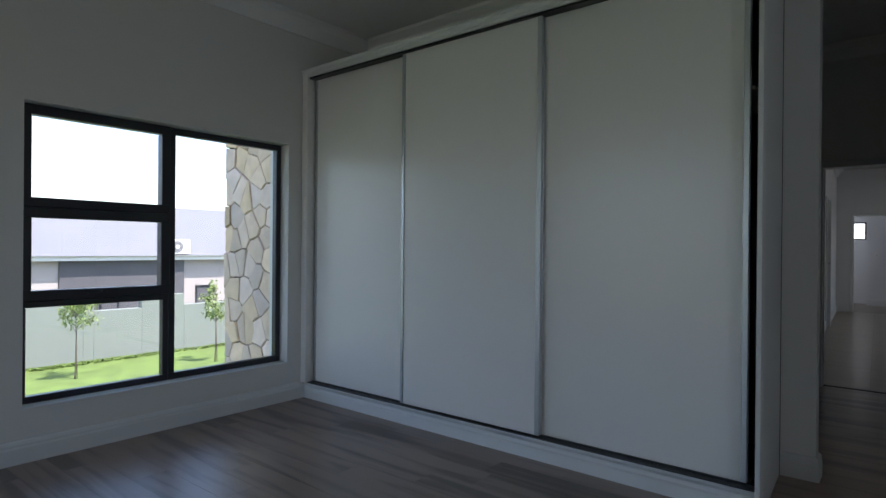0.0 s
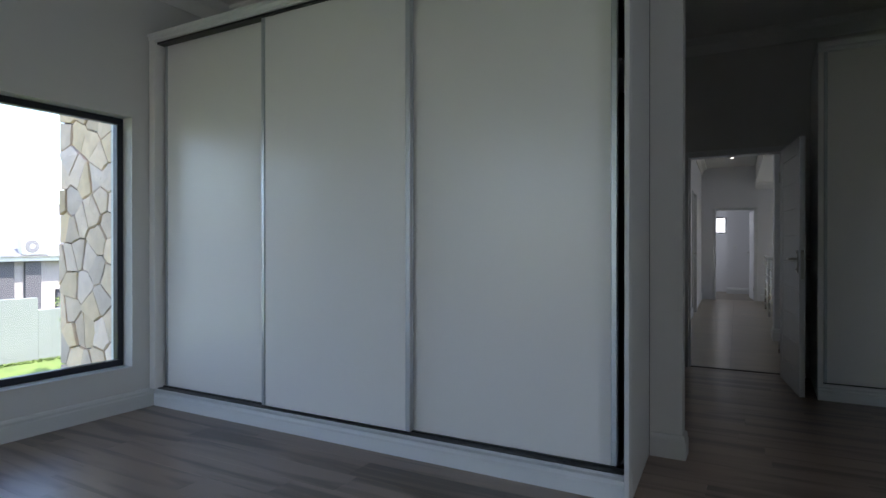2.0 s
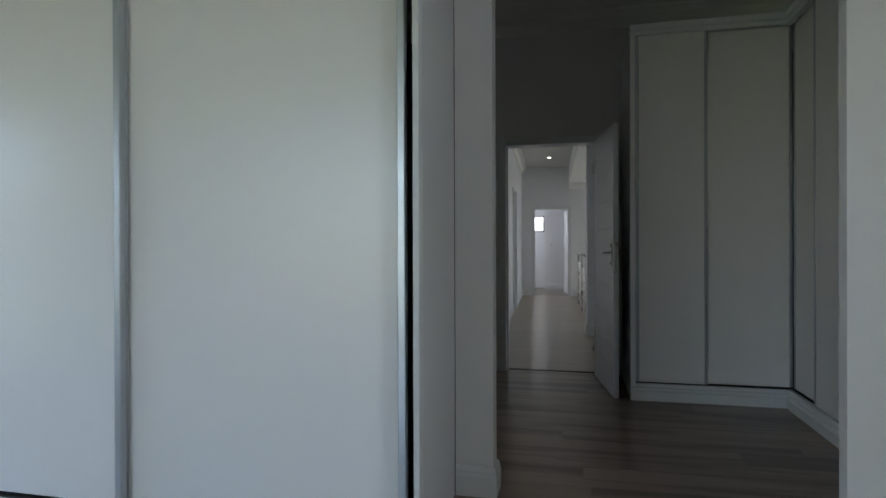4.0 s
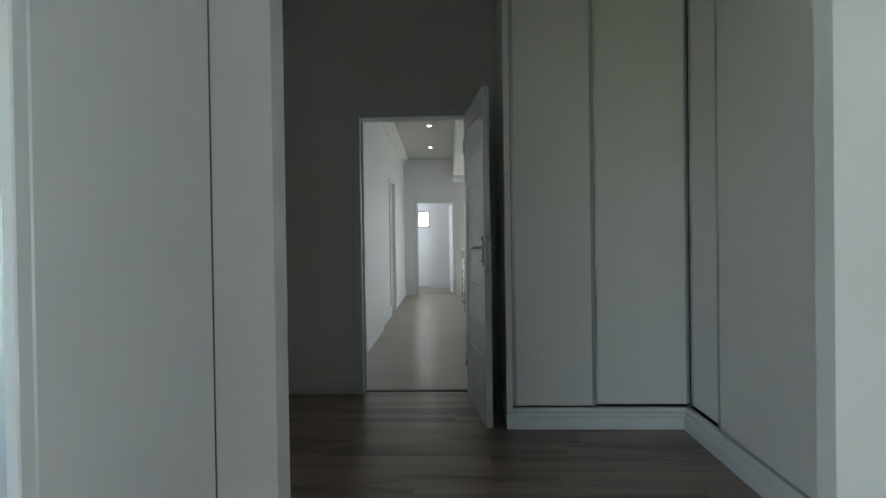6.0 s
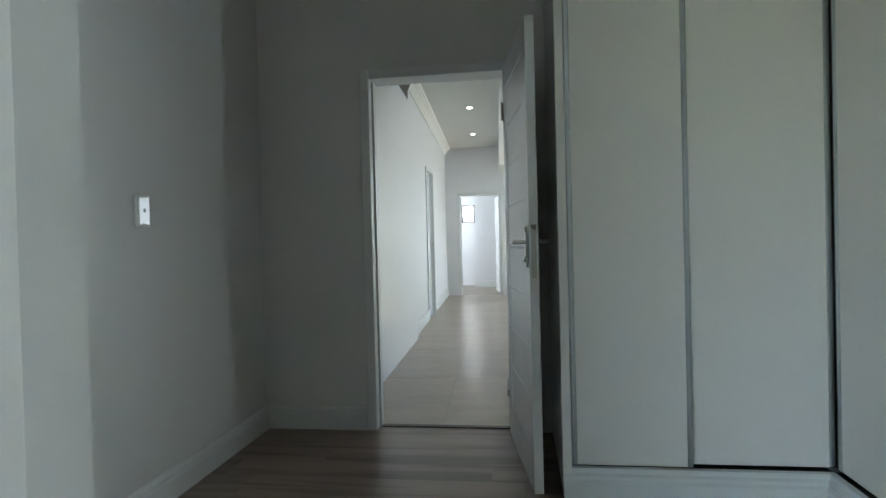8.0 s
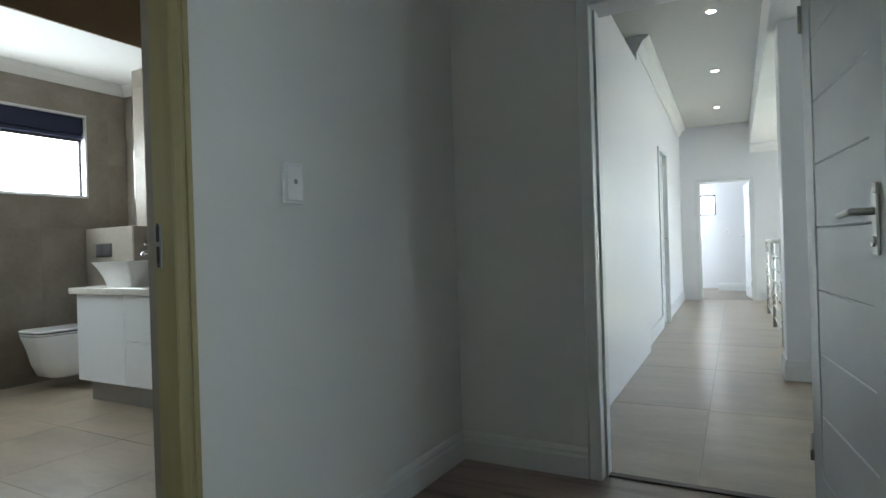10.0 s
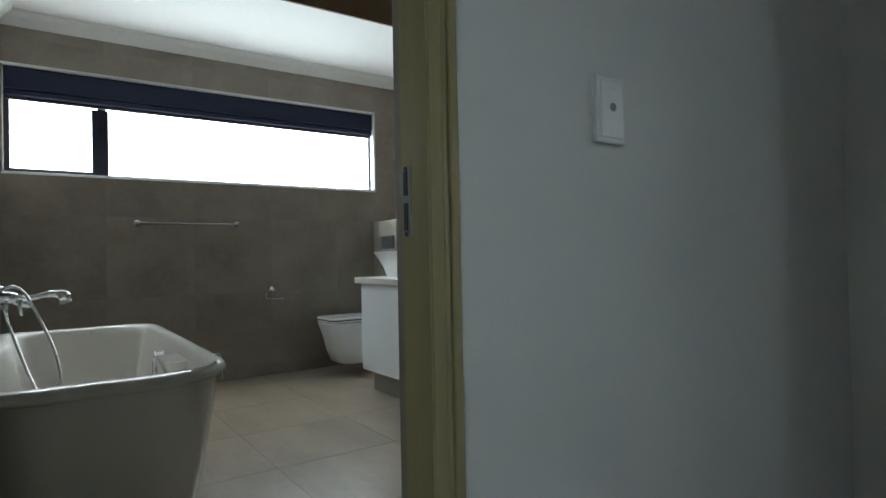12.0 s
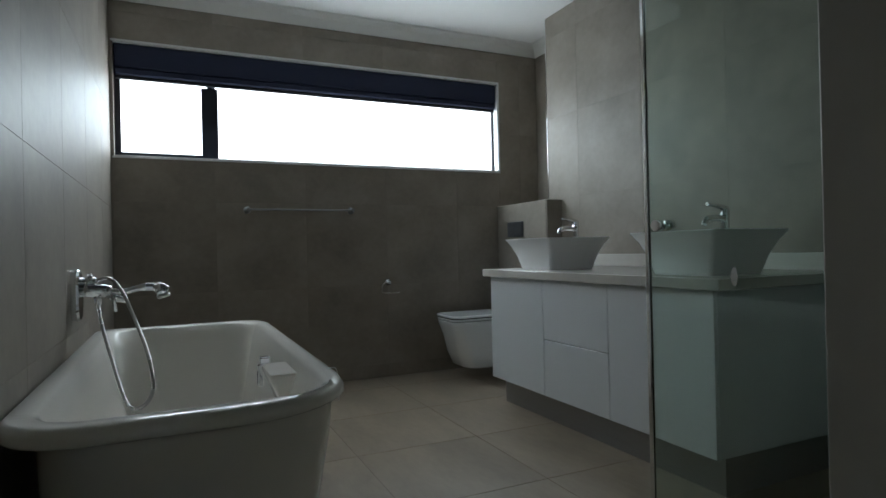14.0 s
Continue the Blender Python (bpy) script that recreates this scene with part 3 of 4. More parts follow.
# ---- bathroom: things ----
tub = thing("bathtub", pose(-3.01, -1.87, 0), "white acrylic bath with flared rim against the tiled wall", "bath")
X0, X1, Y0, Y1 = -0.99, 0.985, -0.418, 0.405
RR = (0.10, 0.20, 0.32, 0.16)


def tub_ring(i, z, top=False):
    back = 0.35 if top else 0.25
    deep = 0 if top else 0.06
    return ring_rect(X0 + i, X1 - i, Y0 + deep + i * back, Y1 - i, [max(0.02, r - i * 0.4) for r in RR], z, 9)


bm = bmesh.new()
loft(bm, [tub_ring(0.135, 0.0), tub_ring(0.11, 0.04), tub_ring(0.072, 0.25), tub_ring(0.040, 0.45), tub_ring(0.030, 0.572)], True, False)
part("skirt", bm, M_acrylic, tub)
bm = bmesh.new()
inner = lambda i, z: ring_rect(X0 + i * 1.25, X1 - i * 1.25, Y0 + i * 0.9, Y1 - i, [0.12 + 0.25 * i] * 4, z, 9)
loft(bm, [tub_ring(0.035, 0.570, True), tub_ring(0.006, 0.572, True), tub_ring(0.0, 0.578, True), tub_ring(0.002, 0.59, True), tub_ring(0.012, 0.607, True), tub_ring(0.03, 0.613, True),
          inner(0.065, 0.612), inner(0.078, 0.603), inner(0.10, 0.55), inner(0.13, 0.40), inner(0.17, 0.22), inner(0.23, 0.15), inner(0.30, 0.135)], False, True)
part("bowl", bm, M_acrylic, tub)
part("ledge", loft(bmesh.new(), [ring_rect(0.24, 0.40, 0.27, 0.34, (0.03, 0.01, 0.01, 0.03), 0.45), ring_rect(0.20, 0.44, 0.225, 0.345, (0.05, 0.02, 0.02, 0.02), 0.565), ring_rect(0.205, 0.435, 0.23, 0.345, (0.05, 0.02, 0.02, 0.02), 0.573)]), M_acrylic, tub)
ov = part("overflow", box(boxed(0.090, 0.120, 0.235, 0.275, 0.555, 0.582, 0.006, 2), 0.092, 0.118, 0.228, 0.250, 0.470, 0.5545, 0.005), M_chrome, tub, "chrome overflow filler")
part("overflow_slot", boxed(0.098, 0.112, 0.2262, 0.2279, 0.48, 0.53, 0.0005), M_dark, ov)
part("waste", tube(bmesh.new(), [(-0.1, 0, 0.1352), (-0.1, 0, 0.142)], 0.035, 18), M_chrome, tub)
tube_string = tube(bmesh.new(), arc([(0.62, 0.37, 0.6135), (0.62, 0.400, 0.612), (0.62, 0.409, 0.57), (0.622, 0.408, 0.51)], 5), 0.0016, 5)
part("loose_string", tube_string, M_plastic, tub, "thin white string hanging from the rim")

tap = thing("bath_mixer", pose(-3.295, TY, 0.845), "chrome wall bath mixer with hand shower and hose", "tap")
part("wall_plate", loft(bmesh.new(), [[Vector((p.x, 0.0, p.y)) for p in ring_rect(-0.066, 0.066, -0.12, 0.085, [0.06] * 4, 0)], [Vector((p.x, 0.020, p.y)) for p in ring_rect(-0.066, 0.066, -0.12, 0.085, [0.06] * 4, 0)], [Vector((p.x * 0.88, 0.028, p.y * 0.95 - 0.001)) for p in ring_rect(-0.066, 0.066, -0.12, 0.085, [0.06] * 4, 0)]], True, True, False), M_chrome, tap)
part("body", tube(tube(bmesh.new(), [(0, 0.01, 0.0), (0, 0.05, 0.0), (0, 0.10, -0.005), (0, 0.135, -0.005)], [0.030, 0.026, 0.028, 0.020], 16), [(0, 0.085, -0.01), (0, 0.087, -0.06)], [0.018, 0.012]), M_chrome, tap)
part("spout", tube(bmesh.new(), arc([(0, 0.10, -0.01), (0, 0.15, -0.035), (0, 0.19, -0.045)], 5), [0.014] * 10 + [0.012], 12), M_chrome, tap)
part("diverter", tube(tube(bmesh.new(), [(0, 0.0, 0.035), (0, 0.07, 0.035), (0, 0.085, 0.04)], [0.014, 0.016, 0.011], 12), [(0, 0.06, 0.035), (0, 0.06, 0.065)], 0.008), M_chrome, tap)
part("lever", tube(bmesh.new(), [(0.0, 0.12, 0.0), (0.01, 0.14, -0.03), (0.012, 0.15, -0.09)], [0.010, 0.009, 0.006]), M_chrome, tap)
hs = part("hand_shower", tube(bmesh.new(), arc([(0.0, 0.10, -0.005), (0.0, 0.18, -0.010), (0.0, 0.25, 0.004), (0.0, 0.30, 0.000), (0.0, 0.335, -0.022)], 5), [0.012] * 5 + [0.013] * 5 + [0.016] * 5 + [0.022, 0.026, 0.028, 0.028, 0.028, 0.024], 14), M_chrome, tap)
part("spray_face", tube(bmesh.new(), [(0.0, 0.322, -0.028), (0.0, 0.326, -0.042)], [0.027, 0.024], 14), M_nickel, hs)
part("hose", tube(bmesh.new(), arc([(0, 0.085, 0.038), (0.0, 0.125, 0.045), (0.03, 0.17, 0.0), (0.14, 0.23, -0.13), (0.26, 0.275, -0.25), (0.36, 0.290, -0.345), (0.395, 0.265, -0.392), (0.385, 0.225, -0.402), (0.33, 0.195, -0.370), (0.22, 0.155, -0.27), (0.08, 0.105, -0.13), (0.0, 0.088, -0.06)], 8), 0.0068, 8), M_nickel, tap, "flexible metal hose")

van = thing("vanity_unit", pose(-3.0, 0.315, 0), "gloss white vanity cabinet on a recessed grey plinth", "vanity")
L, R_, F, B_ = -0.85, 0.85, -0.405, 0.403
part("plinth", boxed(L + 0.03, R_ - 0.03, F + 0.08, B_, 0, 0.160), M_plinth, van)
part("body", boxed(L, R_, F + 0.019, B_, 0.161, 0.800, 0.001), M_gloss, van)
for a, b in ((L + 0.001, -0.275), (0.256, R_ - 0.001)):
    part("door", boxed(a, b, F, F + 0.018, 0.162, 0.798, 0.002), M_gloss, van)
part("drawer", boxed(-0.272, 0.253, F, F + 0.018, 0.162, 0.470, 0.002), M_gloss, van)
part("drawer", boxed(-0.272, 0.253, F, F + 0.018, 0.474, 0.798, 0.002), M_gloss, van)
ct = thing("quartz_worktop", pose(-3.0, 0.315, 0.8005), "pale quartz vanity top with a low upstand", "countertop")
part("slab", boxed(L - 0.05, R_ + 0.05, F - 0.03, B_, 0.0, 0.045, 0.003), M_counter, ct)
part("upstand", boxed(L - 0.05, R_ + 0.05, B_ - 0.018, B_ + 0.001, 0.0455, 0.125, 0.002), M_counter, ct)

basin = thing("countertop_basin", pose(-3.49, 0.165, 0.846), "white flared rectangular ceramic basin on the vanity top", "basin", "basins on the vanity")
bm = bmesh.new()
rs = lambda hx, hy, z, r: ring_rect(-hx, hx, -hy, hy, [r] * 4, z * 0.88, 4)
loft(bm, [rs(0.155, 0.150, 0.0, 0.02), rs(0.162, 0.158, 0.03, 0.02), rs(0.178, 0.172, 0.09, 0.02), rs(0.205, 0.198, 0.16, 0.02), rs(0.232, 0.222, 0.205, 0.02), rs(0.232, 0.222, 0.210, 0.02), rs(0.222, 0.212, 0.210, 0.02), rs(0.195, 0.188, 0.165, 0.03), rs(0.165, 0.160, 0.09, 0.04), rs(0.13, 0.13, 0.035, 0.06)], True, True)
bm.normal_update()
for e in bm.edges:
    e.smooth = e.calc_face_angle(0.0) < radians(18)
part("bowl", bm, M_ceramic, basin)
part("waste", tube(bmesh.new(), [(0, 0, 0.0310), (0, 0, 0.036)], 0.024, 16), M_chrome, basin)
copy_thing(basin, pose(-2.40, 0.165, 0.846))
bt = thing("basin_mixer", pose(-3.69, 0.47, 0.846), "tall chrome basin mixer tap behind the basin", "tap", "taps on the vanity")
part("column", tube(bmesh.new(), [(0, 0, 0), (0, 0, 0.012), (0, 0, 0.014), (0, 0, 0.25), (0, -0.003, 0.277)], [0.028, 0.028, 0.021, 0.019, 0.023], 14), M_chrome, bt)
part("spout", tube(bmesh.new(), arc([(0, 0, 0.243), (0, -0.06, 0.252), (0, -0.125, 0.242), (0, -0.14, 0.22)], 5), [0.016] * 11 + [0.013] * 5, 12), M_chrome, bt)
part("lever", tube(bmesh.new(), arc([(0, 0.005, 0.277), (0, -0.01, 0.298), (0, -0.06, 0.310), (0, -0.12, 0.316)], 4), [0.020] * 4 + [0.014] * 4 + [0.008] * 5, 12), M_chrome, bt)
copy_thing(bt, pose(-2.55, 0.47, 0.846))

cb = thing("cistern_box", pose(-4.535, 0.79, 0), "tiled ledge box hiding the toilet cistern", "cistern")
part("casing", boxed(-0.364, 0.355, -0.21, 0.208, 0.0, 1.335, 0.003), M_tile, cb)
part("corner_trim", boxed(0.350, 0.358, -0.213, -0.205, 0.0, 1.337), M_chrome, cb)
fp = part("flush_plate", boxed(-0.19, 0.04, -0.220, -0.2105, 1.07, 1.19, 0.003), M_flush, cb, "grey flush plate")
part("button", boxed(-0.18, -0.080, -0.224, -0.2205, 1.08, 1.18, 0.002), M_flush, fp)
part("button", boxed(-0.073, 0.03, -0.224, -0.2205, 1.08, 1.18, 0.002), M_flush, fp)

wc = thing("toilet", pose(-4.54, 0.58, 0.035), "white wall-hung toilet with slim closed lid", "toilet")
bm = bmesh.new()
wr_ = lambda w, f, z, r: ring_rect(-w, w, -f - 0.05, 0.0, [r, r, 0.01, 0.01], z, 7)
loft(bm, [wr_(0.145, 0.50, 0.06, 0.09), wr_(0.16, 0.535, 0.075, 0.10), wr_(0.170, 0.575, 0.17, 0.10), wr_(0.173, 0.60, 0.29, 0.09), wr_(0.178, 0.635, 0.395, 0.08), wr_(0.178, 0.635, 0.412, 0.08)])
part("pan", bm, M_ceramic, wc)
part("seat", loft(bmesh.new(), [ring_rect(-0.18, 0.18, -0.69, -0.08, [0.08, 0.08, 0.03, 0.03], z, 7) for z in (0.417, 0.431)]), M_ceramic, wc)
part("lid", loft(bmesh.new(), [ring_rect(-0.182 + i, 0.182 - i, -0.693 + i, -0.07 - i, [0.08, 0.08, 0.03, 0.03], z, 7) for i, z in ((0, 0.440), (0, 0.452), (0.006, 0.456))]), M_ceramic, wc)
# solid dark band drawn for the shade between seat and lid
part("seat_buffer", loft(bmesh.new(), [ring_rect(-0.176, 0.176, -0.685, -0.08, [0.08, 0.08, 0.03, 0.03], z, 7) for z in (0.4312, 0.4398)]), M_dark, wc, "dark band in place of the shaded gap under the lid")
part("hinge_block", boxed(-0.12, 0.12, -0.075, -0.02, 0.413, 0.47, 0.01, 2), M_ceramic, wc)

tr = thing("towel_rail", pose(BX, -1.08, 1.29), "chrome towel rail on the tiled wall under the window", "towel rail")
part("rail", tube(bmesh.new(), [(0.06, -0.385, 0), (0.06, 0.385, 0)], 0.007, 12), M_rail, tr)
for y in (-0.375, 0.375):
    part("bracket", tube(bmesh.new(), [(0, y, 0), (0.012, y, 0), (0.0121, y, 0), (0.075, y, 0)], [0.026, 0.026, 0.013, 0.013], 14), M_rail, tr)
hk = thing("towel_bar", pose(-1.62, TY, 1.145), "short chrome bar with a flared end on the tiled wall", "towel bar")
part("bar", tube(bmesh.new(), [(0.30, 0.045, 0), (-0.12, 0.045, 0), (-0.175, 0.045, -0.002), (-0.185, 0.045, -0.002)], [0.009, 0.009, 0.016, 0.012], 14), M_chrome, hk)
for x in (-0.06, 0.26):
    part("bracket", tube(bmesh.new(), [(x, 0, 0), (x, 0.010, 0), (x, 0.0101, 0), (x, 0.045, 0)], [0.022, 0.022, 0.010, 0.010], 14), M_chrome, hk)
ph = thing("toilet_roll_holder", pose(BX, -0.42, 0.735), "empty chrome toilet roll holder on the tiled wall", "roll holder")
part("rose", tube(bmesh.new(), [(0, 0, 0), (0.012, 0, 0), (0.0121, 0, 0), (0.05, 0, 0)], [0.024, 0.024, 0.011, 0.011], 14), M_nickel, ph)
part("bar", tube(bmesh.new(), arc([(0.05, 0, 0), (0.05, -0.055, -0.01), (0.05, -0.06, -0.07), (0.05, 0.0, -0.08), (0.05, 0.08, -0.08)], 5), 0.0045, 8), M_nickel, ph)

sh = thing("shower_screen", pose(-2.16, -0.40, 0), "clear glass shower door with chrome edge and knob", "shower screen")
part("glass_panel", boxed(0.012, 1.32, -0.004, 0.004, 0.008, 2.32, 0.001), M_shower, sh, "clear toughened glass")
part("edge_profile", boxed(-0.006, 0.0119, -0.010, 0.010, 0.004, 2.32, 0.003), M_chrome, sh)
kn = part("knob", tube(bmesh.new(), [(0.075, -0.0045, 1.04), (0.075, -0.016, 1.04), (0.075, -0.0161, 1.04), (0.075, -0.04, 1.04)], [0.010, 0.010, 0.019, 0.019], 16), M_chrome, sh, "round chrome knob")
part("inner_knob", tube(bmesh.new(), [(0.075, 0.0045, 1.04), (0.075, 0.016, 1.04), (0.075, 0.0161, 1.04), (0.075, 0.04, 1.04)], [0.010, 0.010, 0.019, 0.019], 16), M_chrome, kn)

part("silicone_blob", loft(bmesh.new(), [ring_rect(0.351 - a, 0.351 + a, -0.0045 - d, -0.0042 - d, (0.0, 0.0, 0.0, 0.0), z, 2) for a, d, z in ((0.002, 0.0, 0.846), (0.009, 0.002, 0.858), (0.011, 0.003, 0.878), (0.007, 0.002, 0.895), (0.002, 0.0, 0.902))]), M_plastic, sh, "white silicone smear on the glass")

# ---- corridor beyond the door (its axis leans slightly) ----
SH = Matrix(((1, -0.040, 0, 0), (0, 1, 0, 0), (0, 0, 1, 0), (0, 0, 0, 1)))


def lean(bm):
    bmesh.ops.transform(bm, matrix=SH, verts=bm.verts)
    return bm


def lean_more(bm):
    """The wall past the recess turns a little further."""
    lean(bm)
    for v in bm.verts:
        v.co.x -= 0.009 * (v.co.y - 3.3)
    return bm


CH = 3.04
structure("wall_corridor_west", lean(panels(bmesh.new(), 0.141, 3.3, "y", -0.40, -0.21, 0, 2.69)), M_white, "glossy white corridor wall stopping short of the ceiling", "wall")
structure("wall_corridor_recess", lean(box(panels(bmesh.new(), 0.141, 3.3, "y", -1.05, -0.95, 2.3, CH), -1.05, -0.451, 3.3, 3.4, 2.3, CH)), M_white, "white wall of the recess above the corridor panel", "wall")
structure("shelf_recess", lean(boxed(-0.949, -0.401, 0.141, 3.3, 2.60, 2.688)), M_white, "white top of the recess", "trim")
structure("wall_corridor_west_back", lean_more(panels(bmesh.new(), 3.3, 8.6, "y", -0.45, -0.262, 0, CH, (4.93, 5.57, 0, 2.2))), M_white, "white corridor wall with a closed door", "wall")
structure("wall_corridor_end", lean(panels(bmesh.new(), -0.55, 3.2, "x", 8.60, 8.75, 0, CH, (-0.07, 0.85, 0, 2.11))), M_white, "white wall with the far doorway", "wall")
structure("ceiling_corridor", lean(boxed(-1.05, 0.80, 0.14, 8.75, CH, CH + 0.15)), M_hallceil, "white corridor ceiling with downlights, shade put into its colour", "ceiling")
structure("ceiling_stairwell", lean(boxed(0.801, 4.6, 0.14, 8.75, 2.65, CH + 0.15)), M_ceil, "white lower ceiling over the stairwell", "ceiling")
structure("wall_stair_near", lean(panels(bmesh.new(), 0.95, 4.6, "x", 0.141, 0.3, -1.0, 2.649)), M_white, "white wall closing the stairwell", "wall")
structure("wall_stair_east", lean(panels(bmesh.new(), 0.3, 8.6, "y", 4.6, 4.8, -1.0, 2.649)), M_white, "white outer wall of the stairwell", "wall")
structure("pillar", lean(boxed(0.86, 1.08, 2.43, 2.75, 0, 2.649, 0.004)), M_white, "white square pillar beside the corridor", "pillar")
structure("baseboard_pillar", lean(profile_run(bmesh.new(), [(1.08, 2.43), (0.86, 2.43), (0.86, 2.75), (1.08, 2.75)], SKIRT)), M_trim, "white skirting round the pillar", "baseboard")
structure("floor_corridor", lean(box(boxed(-0.45, 1.15, 0.06, 8.75, -0.2, -0.0015), 1.15, 4.6, 0.3, 3.9, -0.2, -0.0015)), M_hallgrout, "pale stone-look tiled corridor floor", "floor")
structure("floor_stairwell", lean(boxed(1.15, 4.6, 3.9, 8.6, -1.2, -1.0)), M_tilefloor, "tiled landing below in the stairwell", "floor")
cor = [(o, CH + dz) for o, dz in CORNICE]
structure("trim_cornice_corridor", lean_more(profile_run(bmesh.new(), [(-0.262, 8.6), (-0.262, 3.3)], cor)), M_ceil, "white moulded cornice in the corridor", "cornice")
structure("trim_cornice_stairwell", lean(profile_run(bmesh.new(), [(4.5, 8.6), (0.80, 8.6)], [(o, 2.65 + dz) for o, dz in CORNICE])), M_ceil, "white moulded cornice over the stairwell", "cornice")
structure("baseboard_corridor", lean_more(box(profile_run(bmesh.new(), [(-0.262, 8.6), (-0.262, 5.60)], SKIRT), -0.262, -0.244, 3.301, 4.90, 0, 0.15, 0.003)), M_trim, "white skirting along the corridor", "baseboard")
structure("baseboard_corridor_end", lean(profile_run(bmesh.new(), [(3.0, 8.6), (0.90, 8.6)], SKIRT)), M_trim, "white skirting on the end wall", "baseboard")
ef = door_frame("door_frame_far", "x", -0.36, 0.45, 8.60, 8.75, 2.05, M_trim, "white painted frame of the far doorway")
panel_door("door_far", pose(0.445, 8.78, 0.0, 0, 0, 98), 0.79, 2.04, "white grooved door standing open into the far room", handed=1)
cd = door_frame("door_frame_corridor", "y", 4.96, 5.54, -0.60, -0.470, 2.17, M_trim, "white painted frame of a closed corridor door", face=0.045)
panel_door("door_corridor", pose(-0.510, 4.964, 0.0, 0, 0, 92.0), 0.572, 2.162, "white closed door in the corridor wall")
for x, y in ((0.285, 3.04), (0.182, 5.02), (0.063, 7.09)):
    dl = thing("downlight", pose(x, y, CH), "small recessed downlight glowing in the white ceiling", "downlight", "corridor downlights")
    part("bezel", loft(bmesh.new(), [[Vector((r * math.cos(a), r * math.sin(a), z)) for a in (2 * math.pi * k / 20 for k in range(20))] for r, z in ((0.050, -0.001), (0.048, -0.006), (0.036, -0.004), (0.034, -0.001))], False, False), M_plastic, dl)
    part("lens", tube(bmesh.new(), [(0, 0, -0.0005), (0, 0, -0.003)], 0.034, 18), M_lamp, dl, "glowing lens")

bal = thing("balustrade", pose(0.78, 3.9, 0), "steel balustrade with horizontal rails above the stairs", "balustrade")
for y in (0, 1.45, 2.85):
    part("post", tube(bmesh.new(), [(-0.040 * y, y, -0.009), (-0.040 * y, y, 1.0)], 0.021, 12), M_nickel, bal)
part("handrail", tube(bmesh.new(), [(0.0, -0.05, 1.02), (-0.13, 2.95, 1.02)], 0.025, 12), M_nickel, bal)
for i in range(6):
    part("rail", tube(bmesh.new(), [(0.0, 0.0, 0.12 + i * 0.145), (-0.123, 2.86, 0.12 + i * 0.145)], 0.008, 8), M_nickel, bal)

# far room
structure("wall_far_room", panels(bmesh.new(), -2.2, 2.2, "x", 11.3, 11.5, 0, CH, (-0.60, -0.27, 1.59, 2.03)), M_white, "white wall of the far room with a small window", "wall")
structure("wall_far_room_west", panels(bmesh.new(), 8.76, 11.3, "y", -2.2, -2.0, 0, CH), M_white, "white side wall of the far room", "wall")
structure("wall_far_room_east", panels(bmesh.new(), 8.76, 11.3, "y", 2.0, 2.2, 0, CH), M_white, "white side wall of the far room", "wall")
structure("wall_far_room_nib", panels(bmesh.new(), -0.215, 2.0, "x", 10.7, 10.85, 0, CH), M_white, "white nib wall in the far room", "wall")
structure("wall_far_room_front", panels(bmesh.new(), -2.2, -0.93, "x", 8.6, 8.75, 0, CH), M_white, "white wall beside the far doorway", "wall")
structure("baseboard_far_room", profile_run(bmesh.new(), [(2.0, 10.7), (-0.215, 10.7), (-0.215, 10.85)], SKIRT), M_trim, "white skirting on the nib wall", "baseboard")
structure("ceiling_far_room", boxed(-2.2, 2.2, 8.76, 11.5, CH, CH + 0.1), M_ceil, "white ceiling of the far room", "ceiling")
structure("floor_far_room", boxed(-2.2, 2.2, 8.74, 11.5, -0.2, -0.004), M_tile, "dark tiled floor of the far room", "floor")
fw = thing("window_3", pose(-0.435, 11.36, 1.59), "small bright window with a black frame", "window")
fw["kind"] = "structure"
bm = bmesh.new()
box(bm, -0.164, 0.164, -0.03, 0.02, 0.002, 0.03)
box(bm, -0.164, 0.164, -0.03, 0.02, 0.41, 0.438)
box(bm, -0.164, -0.13, -0.029, 0.019, 0.03, 0.41)
box(bm, 0.13, 0.164, -0.029, 0.019, 0.03, 0.41)
f3 = part("window_frame", bm, M_frame, fw)
# pane glows in place of daylight
part("pane", boxed(-0.132, 0.132, -0.004, 0.004, 0.028, 0.412), M_pane_glow, f3)
s2 = copy_thing(sw, pose(-0.037, 10.70, 1.21, 0, 0, -90))

# ---- outside ----
GZ = -1.96
structure("ground", boxed(-400, 400, -400, 400, GZ - 1.0, GZ - 0.03), M_soil, "open ground to the horizon", "ground")
rng = random.Random(5)
bm = bmesh.new()
NX, NY = 60, 70
vs = [[bm.verts.new((-21.0 + 17.3 * i / NX, -26 + 40 * j / NY, GZ + 0.05 * noise.noise((i * 0.3, j * 0.3, 0)))) for j in range(NY + 1)] for i in range(NX + 1)]
for i in range(NX):
    for j in range(NY):
        bm.faces.new((vs[i][j], vs[i + 1][j], vs[i + 1][j + 1], vs[i][j + 1]))
lawn = structure("lawn", bm, M_grass, "bright green mown lawn", "lawn")

# boundary wall with stepped top
bm = bmesh.new()
for y0, y1, top in ((-30, -0.35, 1.60), (-0.35, -0.08, 1.76), (-0.08, 1.23, 1.39), (1.23, 2.52, 1.75), (2.52, 20, 1.40)):
    box(bm, -17.5, -17.25, y0, y1, GZ - 0.05, GZ + top, 0.008)
structure("boundary_wall", bm, M_boundary, "sage-grey plastered garden wall with a stepped top", "garden wall")


